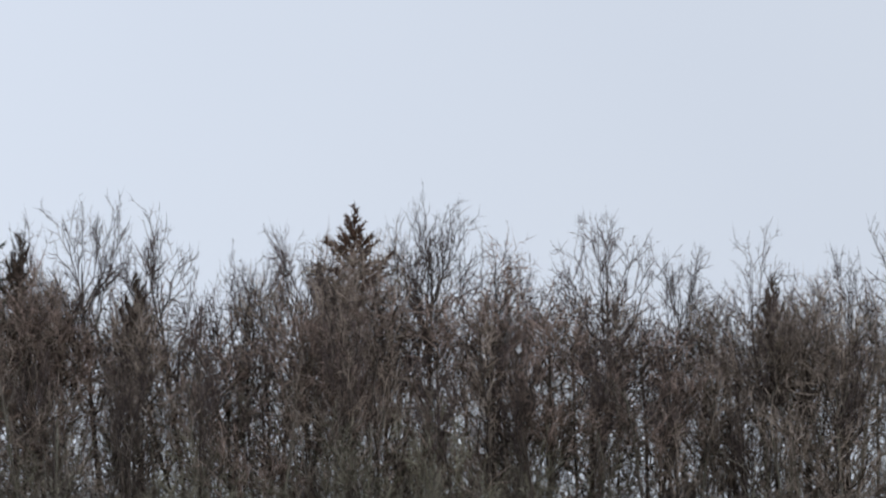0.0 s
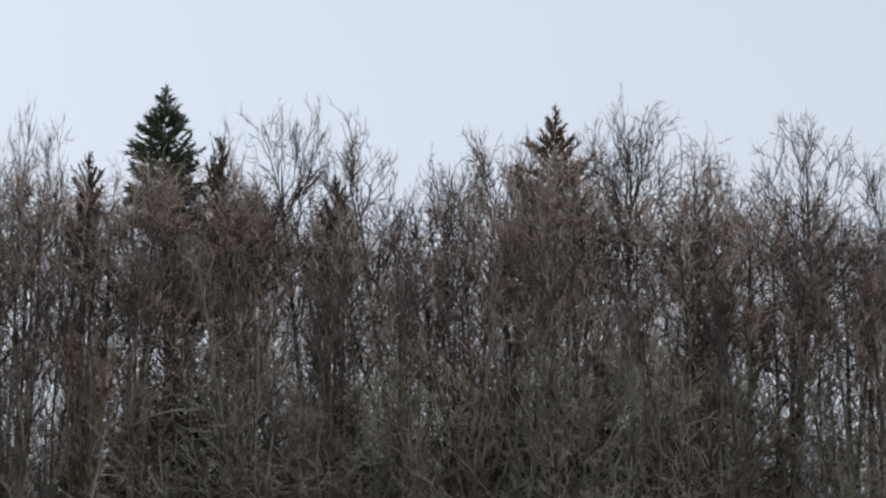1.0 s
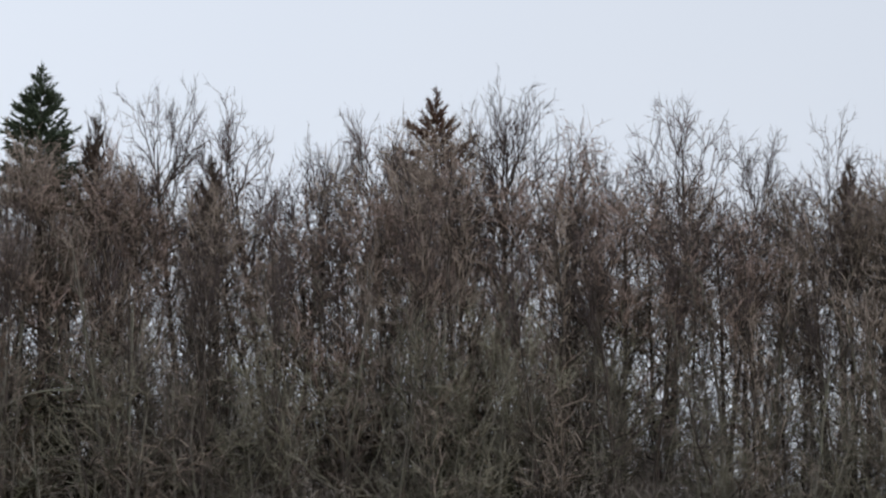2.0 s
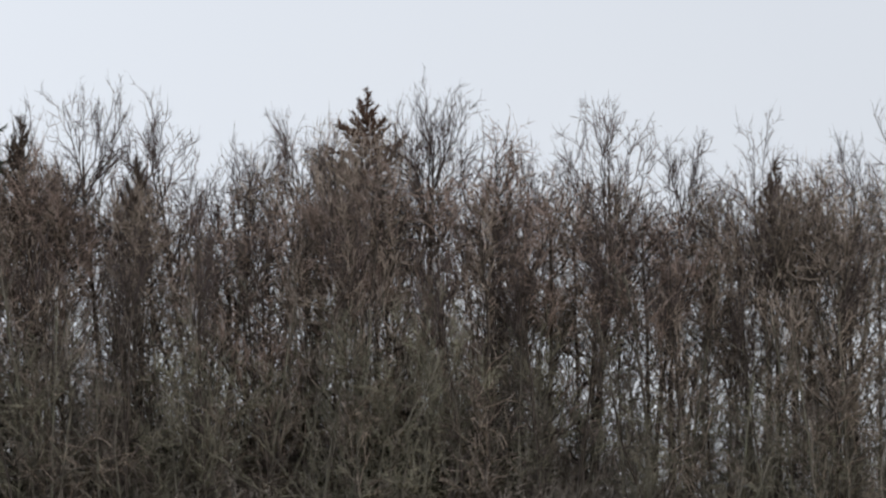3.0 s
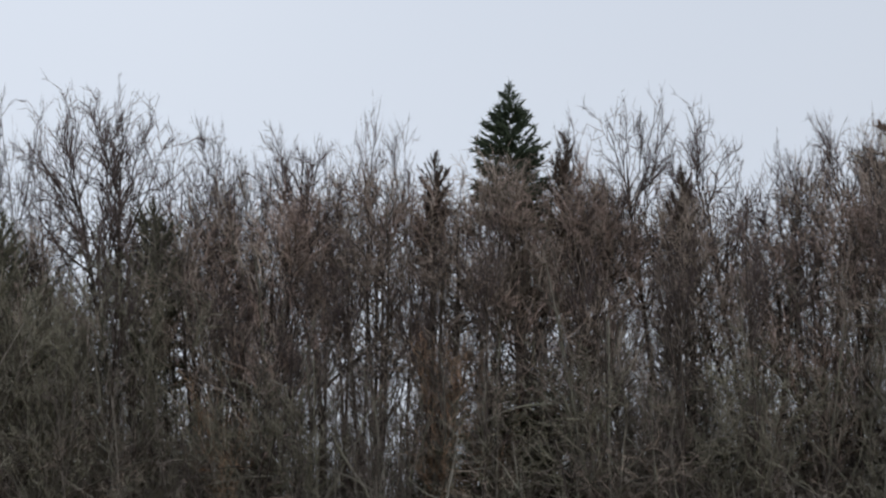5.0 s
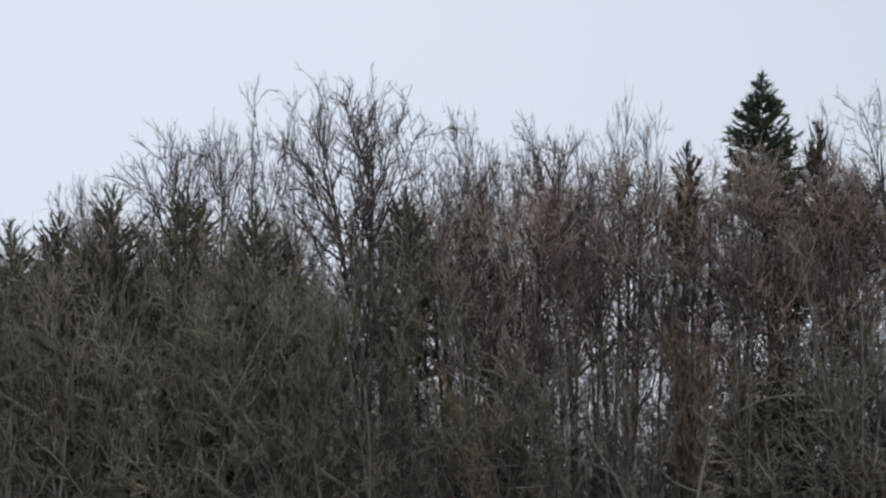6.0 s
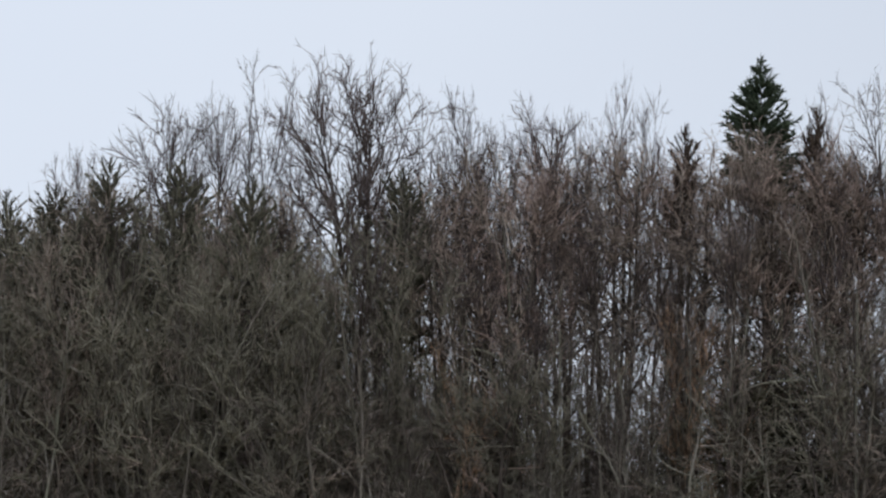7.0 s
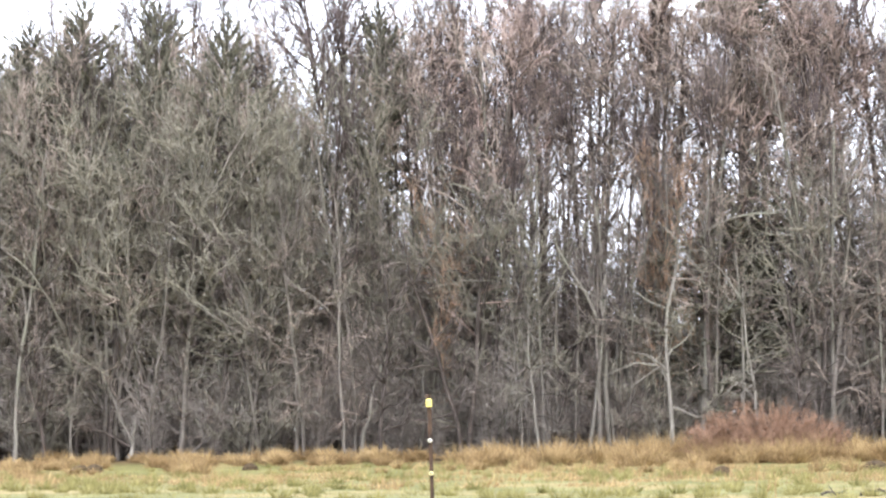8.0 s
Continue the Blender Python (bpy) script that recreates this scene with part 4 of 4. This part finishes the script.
tussocks = np.concatenate([scatter(301, 190, -40, 14, 120.5, 126.0, 0.55, 1.0), scatter(308, 60, -15, 14, 121.5, 124.5, 0.7, 1.05)])
tussocks[:, 3] *= np.interp(tussocks[:, 0], (-30, -20, -14, -8), (0.62, 0.72, 0.95, 1.12))
low_tussocks = scatter(309, 70, -40, 14, 108, 121, 0.3, 0.62)
tufts = scatter(302, 240, -40, 12, 84, 119, 0.15, 0.42)
tagged(new("tall_dry_grass", mesh_of("tall_dry_grass", *tubes([(*mounds(303, tussocks, 150, 0.017), 3), (*mounds(310, low_tussocks, 90, 0.016), 3),
                                                               (*blades(306, tufts, 60, 0.34, 1.0, 0.016, 0.4, 2), 3)]), STRAW)),
       "straw-coloured dry grass tussocks along the wood's edge", "dry grass", "", "stuff")
sward = np.concatenate([scatter(304, 6000, -46, 20, 66, 121, 0.4, 1.0), scatter(307, 1500, -16, 16, -6, 66, 0.4, 1.0)])
hummocks = scatter(311, 420, -32, 10, 68, 121, 0.16, 0.4)
tagged(new("meadow_grass", mesh_of("meadow_grass", *tubes([(*blades(305, sward, 6, 0.25, 0.22, 0.01, 0.5, 2), 3), (*mounds(312, hummocks, 46, 0.016, 2), 3)]), GRASS)),
       "short yellowish green meadow grass", "grass", "", "stuff")


def red_bush():
    rng = np.random.default_rng(401)
    n = 340
    around, out = rng.uniform(0, 6.28, n), np.sqrt(rng.uniform(0, 1, n))
    start = np.stack([np.cos(around) * out * 2.3, np.sin(around) * out * 0.9, np.zeros(n)], -1)
    way = np.stack([np.cos(around) * out * 0.7, np.sin(around) * out * 0.4, np.ones(n)], -1)
    stem = grow(rng, start, way, (2.4 - 1.0 * out ** 2) * rng.uniform(0.86, 1.03, n), np.full(n, 0.012), np.full(n, 0.004), 6, 0.26, 0.02)
    s, w, r, u = spawn(rng, *stem, 17000, 0.2, 1.0, 62, 22)
    fine_set = grow(rng, s, w, rng.uniform(0.10, 0.30, 17000), np.full(17000, 0.008), np.full(17000, 0.002), 2, 0.12, 0.05)
    ob = new("bush")
    ob.matrix_basis = pose(-3.6, 123.5, ground_at(-3.6, 123.5) - 0.03)
    part("frame", mesh_of("frame", *tubes([(*stem, 4)]), TWIG_BUSH), ob)
    part("crown", mesh_of("crown", *tubes([(*fine_set, 3)]), TWIG_BUSH), ob)
    return tagged(ob, "low rounded reddish brown leafless bush in dry grass", "bush")


red_bush()


def molehill(x, y, wide, tall, seed):
    """A low uneven heap of dark soil and withered grass."""
    rng = np.random.default_rng(seed)
    bm = bmesh.new()
    bmesh.ops.create_icosphere(bm, subdivisions=3, radius=1.0)
    for v in bm.verts:
        k = 1 + 0.22 * noise.noise(v.co * 2.2 + Vector((seed, 0, 0))) + rng.normal(0, 0.03)
        v.co = Vector((v.co.x * wide * k, v.co.y * wide * 0.8 * k, max(v.co.z, -0.15) * tall * k))
    me = bpy.data.meshes.new("molehill")
    bm.to_mesh(me)
    bm.free()
    me.materials.append(SOIL)
    ob = new("molehill", me)
    ob.matrix_basis = pose(x, y, ground_at(x, y))
    return tagged(ob, "small heap of dark soil in the meadow", "molehill", "molehills in the meadow")


SOIL = surface("dark_soil", (0.035, 0.025, 0.015), (0.10, 0.07, 0.04), (9, 9, 9), 0.95, by_piece=0)
molehill(-28.0, 118.6, 0.36, 0.26, 1)
molehill(-27.4, 118.3, 0.34, 0.28, 2)
molehill(-4.5, 105.5, 0.30, 0.30, 3)
molehill(0.3, 113.0, 0.45, 0.3, 4)
molehill(-21.6, 117.5, 0.3, 0.24, 5)


def dry_stalk(x, y, tall, lean, seed):
    """A withered flower stalk with short side shoots."""
    rng = np.random.default_rng(seed)
    stem = grow(rng, np.array([[0.0, 0, -0.03]]), np.array([[lean, 0.05, 1.0]]), [tall], [0.014], [0.006], 8, 0.05, 0.0)
    s, w, r, u = spawn(rng, *stem, 6, 0.45, 0.95, 35, 10)
    side = grow(rng, s, w, rng.uniform(0.1, 0.28, 6), np.full(6, 0.007), np.full(6, 0.003), 4, 0.1, 0.1)
    ob = new("dry_stalk", mesh_of("dry_stalk", *tubes([(*stem, 5), (*side, 4)]), STRAW))
    ob.matrix_basis = pose(x, y, ground_at(x, y))
    return tagged(ob, "thin withered brown stalk standing in the meadow", "dry plant", "dry stalks")


dry_stalk(-2.5, 72.0, 0.80, 0.22, 1)
dry_stalk(-2.05, 71.6, 0.62, 0.12, 2)
dry_stalk(-2.25, 71.2, 0.40, 0.2, 3)


def fence_post():
    """A thin dark stake with clip-on insulators."""
    rust = surface("rusty_steel", (0.03, 0.022, 0.018), (0.10, 0.06, 0.04), (30, 30, 12), 0.7, by_piece=0, by_object=0)
    yellow = surface("yellow_plastic", (0.76, 0.62, 0.16), (0.86, 0.72, 0.24), (20, 20, 20), 0.45, bump=0, by_piece=0, by_object=0)
    white = surface("white_plastic", (0.68, 0.66, 0.60), (0.82, 0.80, 0.74), (20, 20, 20), 0.5, bump=0, by_piece=0, by_object=0)

    def turned(name, profile, material, parent, at, lie=False):
        """A round piece from radius and height pairs."""
        bm = bmesh.new()
        rings = [[bm.verts.new((r * math.cos(a * math.pi / 6), r * math.sin(a * math.pi / 6), z)) for a in range(12)] for r, z in profile]
        for p, q in zip(rings, rings[1:]):
            for a in range(12):
                bm.faces.new((p[a], p[(a + 1) % 12], q[(a + 1) % 12], q[a]))
        bm.faces.new(rings[0][::-1])
        bm.faces.new(rings[-1])
        me = bpy.data.meshes.new(name)
        bm.to_mesh(me)
        bm.free()
        me.materials.append(material)
        ob = part(name, me, parent)
        ob.matrix_basis = pose(*at, 90 if lie else 0, 0, 0)
        return ob

    def bar(name, x0, x1, y0, y1, z0, z1, parent, bevel=0.0015):
        bm = bmesh.new()
        bmesh.ops.create_cube(bm, size=1)
        for v in bm.verts:
            v.co = ((x0, x1)[v.co.x > 0], (y0, y1)[v.co.y > 0], (z0, z1)[v.co.z > 0])
        bmesh.ops.bevel(bm, geom=bm.edges[:], offset=bevel, segments=1, affect="EDGES")
        me = bpy.data.meshes.new(name)
        bm.to_mesh(me)
        bm.free()
        me.materials.append(rust)
        return part(name, me, parent)

    ob = new("fence_post")
    ob.matrix_basis = pose(POST_X, POST_Y, 0, 0, -1.6, 0)
    bar("flange", -0.013, 0.013, -0.004, 0.0, -0.05, 1.73, ob)
    bar("rib", -0.003, 0.003, 0.0, 0.022, -0.05, 1.73, ob)
    cap = turned("insulator", ((0.012, 0), (0.02, 0.004), (0.021, 0.04), (0.017, 0.052), (0.008, 0.057)), yellow, ob, (0, -0.012, 1.645))
    tagged(cap, "bright yellow plastic insulator")
    turned("clip", ((0.003, 0), (0.006, 0.002), (0.006, 0.012), (0.003, 0.014)), rust, cap, (0, 0.008, 0.02), True)
    turned("bracket", ((0.006, 0), (0.012, 0.003), (0.012, 0.02), (0.005, 0.024)), rust, ob, (-0.012, -0.01, 1.707))
    cream = surface("cream_plastic", (0.66, 0.58, 0.30), (0.78, 0.70, 0.40), (20, 20, 20), 0.5, bump=0, by_piece=0, by_object=0)
    for z, paint, label in ((1.425, white, "small white plastic insulator"), (1.21, cream, "small cream plastic insulator")):
        knob = turned("insulator", ((0.009, 0), (0.014, 0.003), (0.015, 0.018), (0.010, 0.024)), paint, ob, (0, -0.004, z), True)
        tagged(knob, label)
        turned("clip", ((0.003, 0), (0.005, 0.002), (0.005, 0.008), (0.003, 0.01)), rust, knob, (0, 0, 0.022))
    return tagged(ob, "thin dark steel fence stake with clip-on insulators", "fence post")


POST_X, POST_Y = -3.08, 22.0
fence_post()
